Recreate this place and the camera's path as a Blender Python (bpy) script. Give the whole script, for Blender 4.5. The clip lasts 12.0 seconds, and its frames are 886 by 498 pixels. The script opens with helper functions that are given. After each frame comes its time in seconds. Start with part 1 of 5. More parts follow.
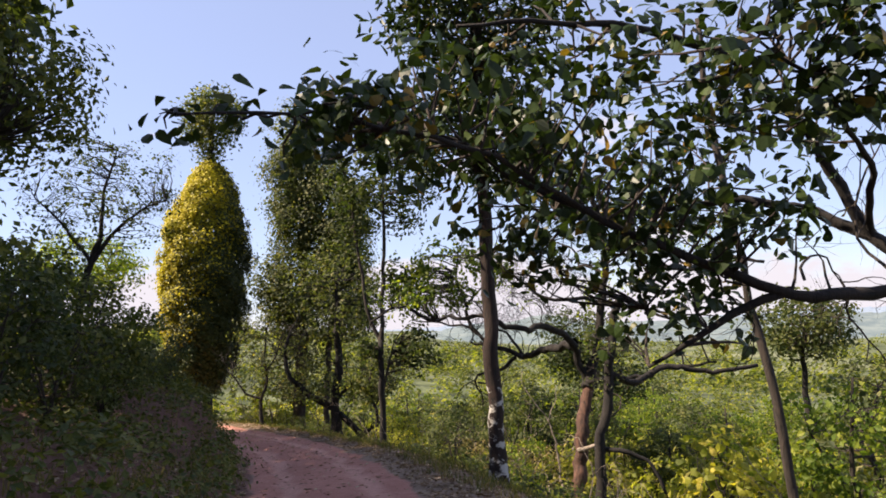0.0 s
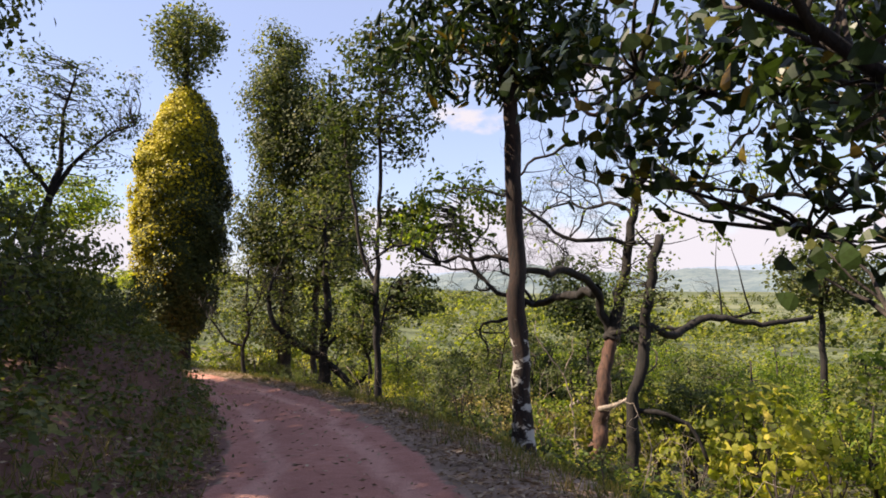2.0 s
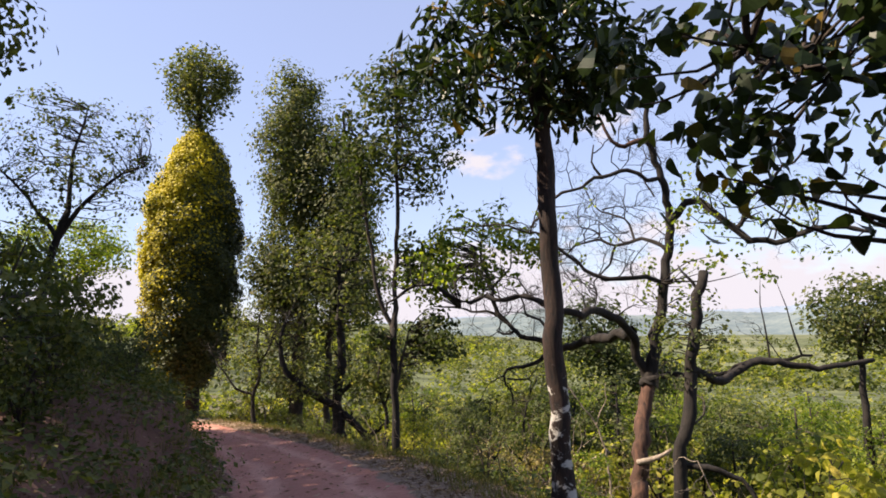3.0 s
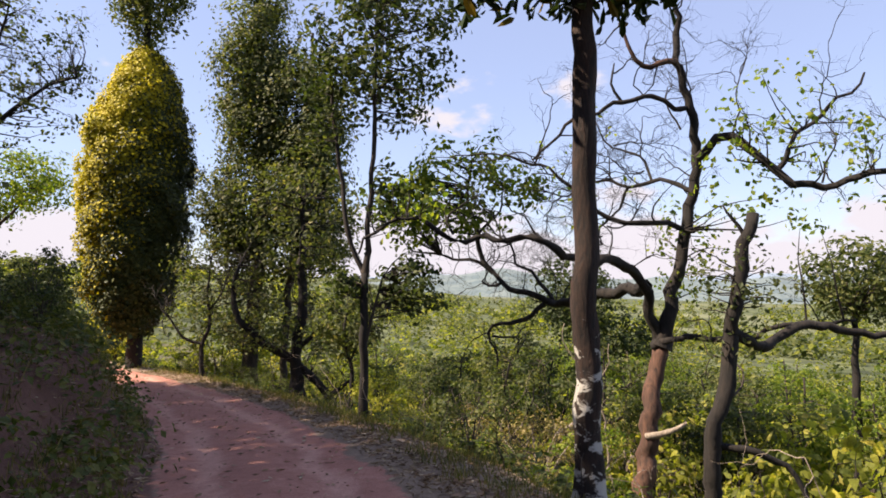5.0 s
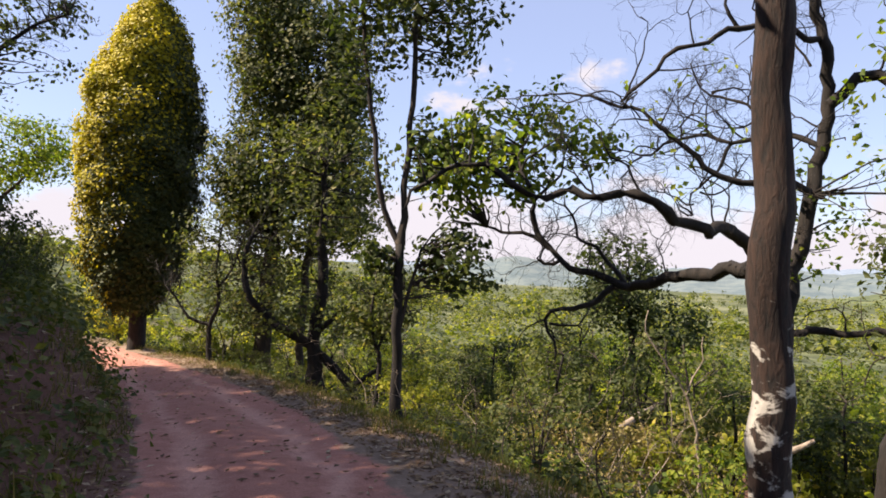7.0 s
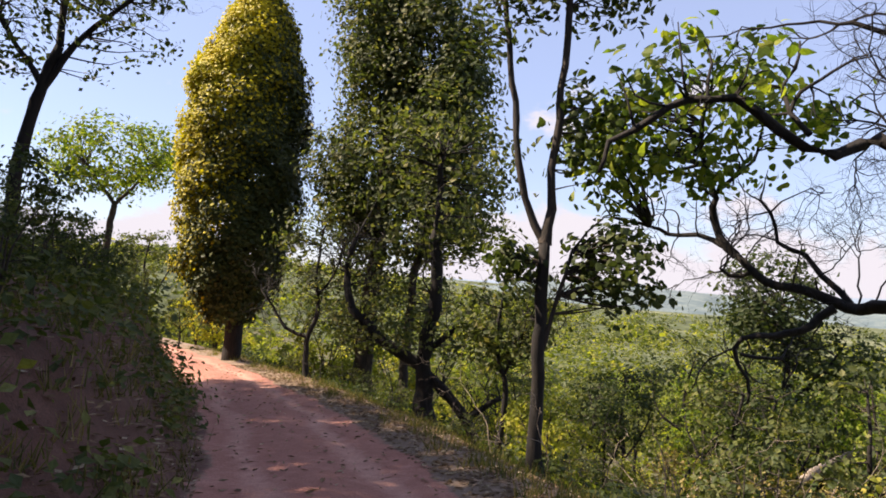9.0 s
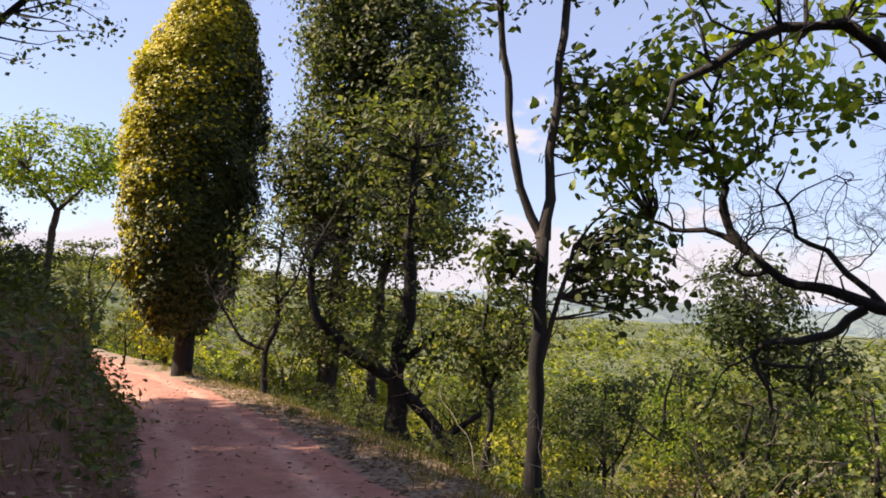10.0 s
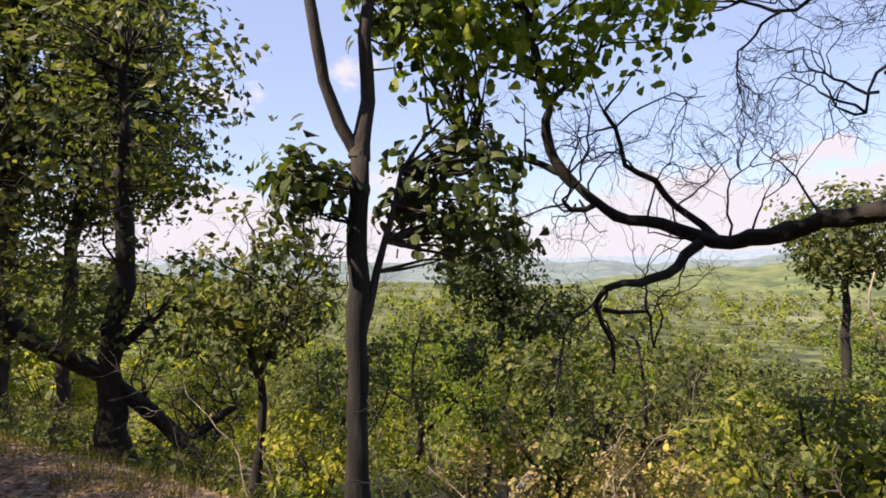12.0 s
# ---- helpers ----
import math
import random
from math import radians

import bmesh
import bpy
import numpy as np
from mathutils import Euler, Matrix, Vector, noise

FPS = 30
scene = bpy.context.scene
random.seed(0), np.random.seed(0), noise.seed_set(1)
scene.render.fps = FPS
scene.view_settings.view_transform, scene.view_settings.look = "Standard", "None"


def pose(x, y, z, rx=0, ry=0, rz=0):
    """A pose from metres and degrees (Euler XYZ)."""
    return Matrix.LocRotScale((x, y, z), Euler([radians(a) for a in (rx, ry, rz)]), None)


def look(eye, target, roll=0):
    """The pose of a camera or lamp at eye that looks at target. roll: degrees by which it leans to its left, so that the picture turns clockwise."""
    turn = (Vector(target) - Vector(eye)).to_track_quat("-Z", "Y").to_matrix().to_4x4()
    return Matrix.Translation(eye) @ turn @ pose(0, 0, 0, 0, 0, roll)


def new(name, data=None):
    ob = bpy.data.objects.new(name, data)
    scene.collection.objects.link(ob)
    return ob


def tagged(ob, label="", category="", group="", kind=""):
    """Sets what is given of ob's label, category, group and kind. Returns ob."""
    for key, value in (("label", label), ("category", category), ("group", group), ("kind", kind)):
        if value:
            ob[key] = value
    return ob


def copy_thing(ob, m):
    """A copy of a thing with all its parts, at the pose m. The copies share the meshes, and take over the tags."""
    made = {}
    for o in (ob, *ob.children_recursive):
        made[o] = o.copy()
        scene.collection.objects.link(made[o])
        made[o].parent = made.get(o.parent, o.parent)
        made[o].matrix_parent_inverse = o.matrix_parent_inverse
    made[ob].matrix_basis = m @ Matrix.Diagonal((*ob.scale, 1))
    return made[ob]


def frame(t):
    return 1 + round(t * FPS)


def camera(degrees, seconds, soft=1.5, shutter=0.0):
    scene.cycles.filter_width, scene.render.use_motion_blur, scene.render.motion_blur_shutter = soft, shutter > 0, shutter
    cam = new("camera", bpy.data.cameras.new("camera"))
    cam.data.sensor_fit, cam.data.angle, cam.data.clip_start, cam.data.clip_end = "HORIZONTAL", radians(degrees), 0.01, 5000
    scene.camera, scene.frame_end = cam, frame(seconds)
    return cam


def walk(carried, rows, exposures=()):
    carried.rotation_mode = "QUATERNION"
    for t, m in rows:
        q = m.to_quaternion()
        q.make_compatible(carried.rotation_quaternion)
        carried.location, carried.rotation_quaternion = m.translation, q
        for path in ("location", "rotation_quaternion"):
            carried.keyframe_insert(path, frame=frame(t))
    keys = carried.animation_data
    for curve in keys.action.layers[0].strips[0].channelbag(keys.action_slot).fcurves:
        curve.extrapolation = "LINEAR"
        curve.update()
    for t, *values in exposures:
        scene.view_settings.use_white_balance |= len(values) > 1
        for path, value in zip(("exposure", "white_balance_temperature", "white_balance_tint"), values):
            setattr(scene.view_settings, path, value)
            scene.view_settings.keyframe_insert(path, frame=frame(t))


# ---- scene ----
cam = camera(66.2, 12.0, 1.75)
METRES, EYE, TILT, LEAN, TURN = 15.0, 1.5, 6.8, 3.0, 0.0
ROWS = [
    (0.0, 0.0, 0.0, 0.0, -0.0, 0.0, -0.0),
    (0.5, -0.0082, 0.034, -0.0075, -4.04, -1.78, 1.33),
    (1.0, -0.0161, 0.0736, -0.0137, -4.04, -1.53, -1.25),
    (1.5, -0.0255, 0.1098, -0.019, -3.52, -3.88, -0.18),
    (2.0, -0.0326, 0.1449, -0.025, -1.25, -4.34, -0.94),
    (2.5, -0.041, 0.176, -0.03, 0.12, -3.32, -1.25),
    (3.0, -0.0469, 0.2047, -0.0357, -0.33, -0.58, -0.38),
    (5.0, -0.0715, 0.3573, -0.0683, -3.35, -4.1, -2.86),
    (5.5, -0.0791, 0.3983, -0.0771, -1.56, -6.51, -4.67),
    (6.0, -0.0902, 0.434, -0.0854, -1.51, -5.42, -2.9),
    (6.5, -0.0927, 0.4772, -0.0963, -2.83, -6.15, -3.85),
    (7.0, -0.1026, 0.522, -0.1045, -1.98, -5.32, -3.96),
    (7.5, -0.1133, 0.5643, -0.1132, 0.38, -4.32, -4.47),
    (9.5, -0.162, 0.7384, -0.152, 6.74, -4.18, -4.65),
    (10.0, -0.1753, 0.7781, -0.1615, 2.81, -3.21, -4.65),
    (10.5, -0.1885, 0.8185, -0.1705, -4.41, -2.43, -3.86),
    (11.0, -0.1974, 0.8623, -0.1784, -14.78, -3.14, -4.04),
    (11.5, -0.2078, 0.9065, -0.1872, -18.39, -3.62, -3.75),
    (12.0, -0.2195, 0.951, -0.196, -22.1, -4.2, -4.58),
]
walk(cam, [(t, pose(0, 0, EYE, TILT, LEAN, TURN) @ pose(METRES * x, METRES * y, METRES * z, 90 + pitch, roll, yaw)) for t, x, y, z, yaw, pitch, roll in ROWS],
     [(0.0, 1.4, 6800, 17), (12.0, 1.4, 6800, 17)])

# ---- sky, sun, exposure ----
SUN_AZ, SUN_EL = radians(-92), radians(46)      # azimuth from +y towards +x
sun_way = Vector((math.sin(SUN_AZ) * math.cos(SUN_EL), math.cos(SUN_AZ) * math.cos(SUN_EL), math.sin(SUN_EL)))
sun_data = bpy.data.lights.new("sun", "SUN")
sun_data.energy, sun_data.angle, sun_data.color = 5.0, radians(0.6), (1.0, 0.88, 0.7)
sun = new("sun", sun_data)
sun.matrix_world = look(sun_way * 60, (0, 0, 0))

world = bpy.data.worlds.new("sky")
scene.world = world
world.use_nodes = True
wn, wl = world.node_tree.nodes, world.node_tree.links
wn.clear()
sky = wn.new("ShaderNodeTexSky")
sky.sky_type, sky.sun_disc = "NISHITA", False
sky.sun_elevation, sky.sun_rotation = SUN_EL, SUN_AZ
sky.air_density, sky.dust_density, sky.ozone_density = 1.0, 0.5, 3.0
coord = wn.new("ShaderNodeTexCoord")
sep = wn.new("ShaderNodeSeparateXYZ")
wl.new(coord.outputs["Generated"], sep.inputs[0])
# cumulus bank low over the horizon
stretch = wn.new("ShaderNodeMapping")
stretch.inputs["Scale"].default_value = (1.0, 1.0, 2.0)
wl.new(coord.outputs["Generated"], stretch.inputs["Vector"])
puff = wn.new("ShaderNodeTexNoise")
puff.inputs["Scale"].default_value, puff.inputs["Detail"].default_value, puff.inputs["Roughness"].default_value = 4.6, 8.0, 0.56
wl.new(stretch.outputs[0], puff.inputs["Vector"])
band = wn.new("ShaderNodeMapRange")
band.inputs["From Min"].default_value, band.inputs["From Max"].default_value = 0.0, 0.19
band.inputs["To Min"].default_value, band.inputs["To Max"].default_value = 0.25, -0.09
wl.new(sep.outputs["Z"], band.inputs["Value"])
addn = wn.new("ShaderNodeMath")
addn.operation = "ADD"
wl.new(puff.outputs["Fac"], addn.inputs[0])
wl.new(band.outputs[0], addn.inputs[1])
edge = wn.new("ShaderNodeMapRange")
edge.interpolation_type = "SMOOTHSTEP"
edge.inputs["From Min"].default_value, edge.inputs["From Max"].default_value = 0.57, 0.65
wl.new(addn.outputs[0], edge.inputs["Value"])
cloud = wn.new("ShaderNodeMix")
cloud.data_type = "RGBA"
cloud.inputs["B"].default_value = (3.1, 3.08, 3.35, 1)
wl.new(edge.outputs[0], cloud.inputs["Factor"])
veil = wn.new("ShaderNodeMix")      # thin high haze
veil.data_type = "RGBA"
veil.inputs["Factor"].default_value = 0.6
veil.inputs["B"].default_value = (1.75, 2.0, 2.95, 1)
wl.new(sky.outputs[0], veil.inputs["A"])
wl.new(veil.outputs["Result"], cloud.inputs["A"])
bg = wn.new("ShaderNodeBackground")
bg.inputs["Strength"].default_value = 0.109
wl.new(cloud.outputs["Result"], bg.inputs["Color"])
wout = wn.new("ShaderNodeOutputWorld")
wl.new(bg.outputs[0], wout.inputs["Surface"])


# ---- materials ----
def nodes_of(name):
    m = bpy.data.materials.new(name)
    m.use_nodes = True
    n = m.node_tree.nodes
    n.clear()
    out = n.new("ShaderNodeOutputMaterial")
    return m, n, m.node_tree.links, out


def ramp_of(n, stops):
    r = n.new("ShaderNodeValToRGB")
    el = r.color_ramp.elements
    while len(el) < len(stops):
        el.new(0.5)
    for e, (p, c) in zip(el, stops):
        e.position, e.color = p, (*c, 1)
    return r


def noise_of(n, l, scale, detail=5, rough=0.6, src=None, dist=0.0):
    t = n.new("ShaderNodeTexNoise")
    t.inputs["Scale"].default_value, t.inputs["Detail"].default_value = scale, detail
    t.inputs["Roughness"].default_value, t.inputs["Distortion"].default_value = rough, dist
    if src:
        l.new(src, t.inputs["Vector"])
    return t


def mix_of(n, l, fac, a, b, kind="MIX"):
    m = n.new("ShaderNodeMix")
    m.data_type, m.blend_type = "RGBA", kind
    for key, v in (("Factor", fac), ("A", a), ("B", b)):
        if isinstance(v, (int, float)):
            m.inputs[key].default_value = v
        elif isinstance(v, tuple):
            m.inputs[key].default_value = (*v, 1)
        else:
            l.new(v, m.inputs[key])
    return m.outputs["Result"]


def leaf_material(name, stops, glow=0.35, rough=0.55, objectwise=False, veins=40.0, vary=False):
    """Leaf: coloured blade, glossy face, light through the blade."""
    m, n, l, out = nodes_of(name)
    if objectwise:
        pick = n.new("ShaderNodeObjectInfo").outputs["Random"]
    else:
        pick = n.new("ShaderNodeNewGeometry").outputs["Random Per Island"]
    r = ramp_of(n, stops)
    l.new(pick, r.inputs[0])
    pos = n.new("ShaderNodeNewGeometry").outputs["Position"]
    big = noise_of(n, l, 0.9, 3, 0.6, pos)
    fine = noise_of(n, l, veins, 3, 0.6, pos)
    shade = ramp_of(n, [(0.3, (0.62, 0.66, 0.6)), (0.7, (1.25, 1.2, 1.1))])
    l.new(big.outputs["Fac"], shade.inputs[0])
    col = mix_of(n, l, 1.0, r.outputs[0], shade.outputs[0], "MULTIPLY")
    spots = ramp_of(n, [(0.35, (0.75, 0.72, 0.65)), (0.6, (1.05, 1.05, 1.05))])
    l.new(fine.outputs["Fac"], spots.inputs[0])
    col = mix_of(n, l, 1.0, col, spots.outputs[0], "MULTIPLY")
    if vary:
        plant = ramp_of(n, [(0.0, (0.68, 0.74, 0.72)), (0.5, (1.0, 1.0, 1.0)), (1.0, (1.5, 1.35, 1.05))])
        l.new(n.new("ShaderNodeObjectInfo").outputs["Random"], plant.inputs[0])
        col = mix_of(n, l, 1.0, col, plant.outputs[0], "MULTIPLY")
    p = n.new("ShaderNodeBsdfPrincipled")
    l.new(col, p.inputs["Base Color"])
    p.inputs["Roughness"].default_value = rough
    p.inputs["Specular IOR Level"].default_value = 0.2
    tr = n.new("ShaderNodeBsdfTranslucent")
    warm = mix_of(n, l, 1.0, col, (1.5, 1.6, 0.55), "MULTIPLY")
    l.new(warm, tr.inputs["Color"])
    mx = n.new("ShaderNodeMixShader")
    mx.inputs[0].default_value = glow
    l.new(p.outputs[0], mx.inputs[1])
    l.new(tr.outputs[0], mx.inputs[2])
    l.new(mx.outputs[0], out.inputs["Surface"])
    return m


def bark_material(name, dark, light, lichen=0.0, ridge=18.0):
    """Ridged bark, with pale lichen patches where lichen > 0."""
    m, n, l, out = nodes_of(name)
    pos = n.new("ShaderNodeNewGeometry").outputs["Position"]
    mp = n.new("ShaderNodeMapping")
    mp.inputs["Scale"].default_value = (1, 1, 0.22)
    l.new(pos, mp.inputs["Vector"])
    ridges = noise_of(n, l, ridge, 6, 0.65, mp.outputs[0], 0.6)
    blot = noise_of(n, l, 2.2, 4, 0.6, pos)
    r = ramp_of(n, [(0.33, dark), (0.66, light)])
    l.new(ridges.outputs["Fac"], r.inputs[0])
    b = ramp_of(n, [(0.3, (0.6, 0.6, 0.62)), (0.72, (1.2, 1.12, 1.05))])
    l.new(blot.outputs["Fac"], b.inputs[0])
    col = mix_of(n, l, 1.0, r.outputs[0], b.outputs[0], "MULTIPLY")
    if lichen:
        wide = n.new("ShaderNodeMapping")
        wide.inputs["Scale"].default_value = (1, 1, 1.5)
        l.new(pos, wide.inputs["Vector"])
        patch = noise_of(n, l, 4.5, 5, 0.62, wide.outputs[0], 0.4)
        low = n.new("ShaderNodeSeparateXYZ")
        l.new(pos, low.inputs[0])
        band_z = n.new("ShaderNodeMapRange")
        band_z.inputs["From Min"].default_value, band_z.inputs["From Max"].default_value = 1.0, 0.1
        band_z.inputs["To Min"].default_value, band_z.inputs["To Max"].default_value = -0.15, lichen
        l.new(low.outputs["Z"], band_z.inputs["Value"])
        s = n.new("ShaderNodeMath")
        s.operation = "ADD"
        l.new(patch.outputs["Fac"], s.inputs[0])
        l.new(band_z.outputs[0], s.inputs[1])
        k = ramp_of(n, [(0.6, (0, 0, 0)), (0.66, (1, 1, 1))])
        l.new(s.outputs[0], k.inputs[0])
        col = mix_of(n, l, k.outputs[0], col, (0.4, 0.385, 0.35))
    p = n.new("ShaderNodeBsdfPrincipled")
    l.new(col, p.inputs["Base Color"])
    p.inputs["Roughness"].default_value = 0.9
    bump = n.new("ShaderNodeBump")
    bump.inputs["Strength"].default_value, bump.inputs["Distance"].default_value = 0.8, 0.03
    l.new(ridges.outputs["Fac"], bump.inputs["Height"])
    l.new(bump.outputs[0], p.inputs["Normal"])
    l.new(p.outputs[0], out.inputs["Surface"])
    return m


def valley_material():
    """Plain of scrub and fields: tree crowns as bumps over grass."""
    m, n, l, out = nodes_of("valley_scrub")
    pos = n.new("ShaderNodeNewGeometry").outputs["Position"]
    cell = n.new("ShaderNodeTexVoronoi")
    cell.inputs["Scale"].default_value = 0.11
    l.new(pos, cell.inputs["Vector"])
    broad = noise_of(n, l, 0.006, 5, 0.6, pos, 0.4)
    fine = noise_of(n, l, 0.5, 5, 0.7, pos)
    # shade between crowns put into the colour: darker away from each cell's middle
    wood = ramp_of(n, [(0.2, (0.12, 0.14, 0.07)), (0.55, (0.075, 0.09, 0.045)), (0.8, (0.04, 0.05, 0.03))])
    l.new(cell.outputs["Distance"], wood.inputs[0])
    # distance haze put into this pale grey-green
    field = ramp_of(n, [(0.35, (0.15, 0.165, 0.095)), (0.65, (0.24, 0.24, 0.15))])
    l.new(fine.outputs["Fac"], field.inputs[0])
    where = ramp_of(n, [(0.46, (0, 0, 0)), (0.72, (1, 1, 1))])
    l.new(broad.outputs["Fac"], where.inputs[0])
    col = mix_of(n, l, where.outputs[0], wood.outputs[0], field.outputs[0])
    p = n.new("ShaderNodeBsdfPrincipled")
    l.new(col, p.inputs["Base Color"])
    p.inputs["Roughness"].default_value = 1.0
    p.inputs["Specular IOR Level"].default_value = 0.1
    bump = n.new("ShaderNodeBump")
    bump.invert = True
    bump.inputs["Strength"].default_value, bump.inputs["Distance"].default_value = 0.5, 3.0
    l.new(cell.outputs["Distance"], bump.inputs["Height"])
    l.new(bump.outputs[0], p.inputs["Normal"])
    l.new(p.outputs[0], out.inputs["Surface"])
    return m


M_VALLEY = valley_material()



def track_material():
    """Laterite track, leafy verge, cut bank and forest floor, blended by the masks on the ground mesh."""
    m, n, l, out = nodes_of("track_and_verge")
    pos = n.new("ShaderNodeNewGeometry").outputs["Position"]
    broad = noise_of(n, l, 0.7, 4, 0.6, pos, 0.5)
    mid = noise_of(n, l, 6.0, 7, 0.66, pos)
    grit = noise_of(n, l, 65.0, 4, 0.6, pos)
    tone = mix_of(n, l, 0.55, broad.outputs["Color"], mid.outputs["Color"])

    def tint(stops):
        r = ramp_of(n, stops)
        l.new(tone, r.inputs[0])
        return r.outputs[0]

    def mask(name, a, b):
        at = n.new("ShaderNodeAttribute")
        at.attribute_name = name
        s = n.new("ShaderNodeMath")
        s.operation = "MULTIPLY_ADD"
        l.new(mid.outputs["Fac"], s.inputs[0])
        s.inputs[1].default_value = 0.9
        l.new(at.outputs["Fac"], s.inputs[2])
        r = n.new("ShaderNodeMapRange")
        r.interpolation_type = "SMOOTHSTEP"
        r.inputs["From Min"].default_value, r.inputs["From Max"].default_value = a, b
        l.new(s.outputs[0], r.inputs["Value"])
        return r.outputs[0]

    col = tint([(0.3, (0.045, 0.042, 0.018)), (0.5, (0.08, 0.075, 0.03)), (0.7, (0.16, 0.13, 0.065))])
    col = mix_of(n, l, mask("verge", 0.8, 1.1), col, tint([(0.32, (0.1, 0.068, 0.048)), (0.5, (0.21, 0.145, 0.1)), (0.68, (0.36, 0.27, 0.19))]))
    col = mix_of(n, l, mask("bank", 0.8, 1.1), col, tint([(0.3, (0.055, 0.026, 0.018)), (0.5, (0.12, 0.055, 0.038)), (0.7, (0.2, 0.115, 0.08))]))
    col = mix_of(n, l, mask("road", 0.85, 1.05), col, tint([(0.3, (0.25, 0.1, 0.072)), (0.5, (0.36, 0.155, 0.112)), (0.68, (0.5, 0.25, 0.19))]))
    worn = mask("wear", 0.75, 1.5)
    col = mix_of(n, l, worn, col, mix_of(n, l, 0.65, col, (0.56, 0.31, 0.235)))
    g = ramp_of(n, [(0.35, (0.72, 0.72, 0.72)), (0.65, (1.18, 1.18, 1.18))])
    l.new(grit.outputs["Fac"], g.inputs[0])
    col = mix_of(n, l, 1.0, col, g.outputs[0], "MULTIPLY")
    p = n.new("ShaderNodeBsdfPrincipled")
    l.new(col, p.inputs["Base Color"])
    p.inputs["Roughness"].default_value = 0.95
    bump = n.new("ShaderNodeBump")
    bump.inputs["Strength"].default_value, bump.inputs["Distance"].default_value = 0.7, 0.035
    l.new(mix_of(n, l, 0.4, mid.outputs["Color"], grit.outputs["Color"]), bump.inputs["Height"])
    l.new(bump.outputs[0], p.inputs["Normal"])
    l.new(p.outputs[0], out.inputs["Surface"])
    return m


M_TRACK = track_material()
M_BARK = bark_material("dark_bark", (0.004, 0.0035, 0.003), (0.02, 0.015, 0.012))
M_BARK_PINE = bark_material("straight_trunk_bark", (0.005, 0.0035, 0.003), (0.038, 0.019, 0.012), 0.1, 26.0)
M_BARK_RED = bark_material("reddish_bark", (0.022, 0.013, 0.01), (0.13, 0.066, 0.044), 0.0, 14.0)
M_BARK_GREY = bark_material("grey_bark", (0.012, 0.01, 0.008), (0.06, 0.046, 0.036), 0.0, 20.0)
M_TWIG = bark_material("thin_twig_bark", (0.016, 0.013, 0.011), (0.065, 0.05, 0.04), 0.0, 30.0)
M_DRY = bark_material("bleached_dead_wood", (0.16, 0.13, 0.1), (0.42, 0.36, 0.29), 0.0, 22.0)
M_LEAF_BIG = leaf_material("broad_dark_leaf", [(0.0, (0.018, 0.034, 0.012)), (0.6, (0.03, 0.052, 0.016)), (0.92, (0.05, 0.075, 0.022)), (0.985, (0.2, 0.13, 0.03))], 0.2, 0.38)
M_LEAF_BIG_OB = leaf_material("broad_dark_leaf_single", [(0.0, (0.018, 0.034, 0.012)), (0.6, (0.03, 0.052, 0.016)), (0.92, (0.05, 0.075, 0.022)), (0.985, (0.2, 0.13, 0.03))], 0.2, 0.38, True)
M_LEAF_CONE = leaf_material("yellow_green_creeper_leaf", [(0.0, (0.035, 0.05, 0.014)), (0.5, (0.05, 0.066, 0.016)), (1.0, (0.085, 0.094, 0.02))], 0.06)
# yellow copy of the creeper leaf, sunlight put into its colour
M_LEAF_SUNLIT = leaf_material("sunlit_yellow_leaf", [(0.0, (0.36, 0.32, 0.02)), (0.5, (0.45, 0.39, 0.022)), (1.0, (0.56, 0.47, 0.03))], 0.25)
M_LEAF_MID = leaf_material("olive_tree_leaf", [(0.0, (0.046, 0.064, 0.028)), (0.5, (0.085, 0.106, 0.046)), (0.9, (0.16, 0.172, 0.075)), (1.0, (0.28, 0.255, 0.12))], 0.42)
M_LEAF_BRIGHT = leaf_material("fresh_green_leaf", [(0.0, (0.07, 0.115, 0.022)), (0.5, (0.13, 0.19, 0.034)), (1.0, (0.3, 0.33, 0.055))], 0.5)
# shrub leaf in two tones: sunlight put into the first, shade into the next
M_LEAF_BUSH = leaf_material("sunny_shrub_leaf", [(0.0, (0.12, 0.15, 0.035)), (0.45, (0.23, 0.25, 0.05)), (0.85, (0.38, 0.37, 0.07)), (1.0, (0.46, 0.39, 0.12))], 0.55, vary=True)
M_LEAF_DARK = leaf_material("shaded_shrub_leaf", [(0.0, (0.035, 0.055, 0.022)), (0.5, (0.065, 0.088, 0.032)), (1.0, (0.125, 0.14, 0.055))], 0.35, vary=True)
M_LEAF_DRY = leaf_material("dry_fallen_leaf", [(0.0, (0.09, 0.05, 0.03)), (0.5, (0.21, 0.13, 0.08)), (0.85, (0.34, 0.25, 0.17)), (1.0, (0.5, 0.42, 0.33))], 0.1, 0.7)
M_LEAF_STRAW = leaf_material("straw_coloured_leaf", [(0.0, (0.2, 0.15, 0.07)), (0.5, (0.34, 0.27, 0.13)), (1.0, (0.48, 0.42, 0.22))], 0.4, 0.7)
M_GRASS = leaf_material("dry_and_green_grass", [(0.0, (0.06, 0.085, 0.022)), (0.5, (0.12, 0.12, 0.035)), (1.0, (0.28, 0.22, 0.1))], 0.35, 0.6)


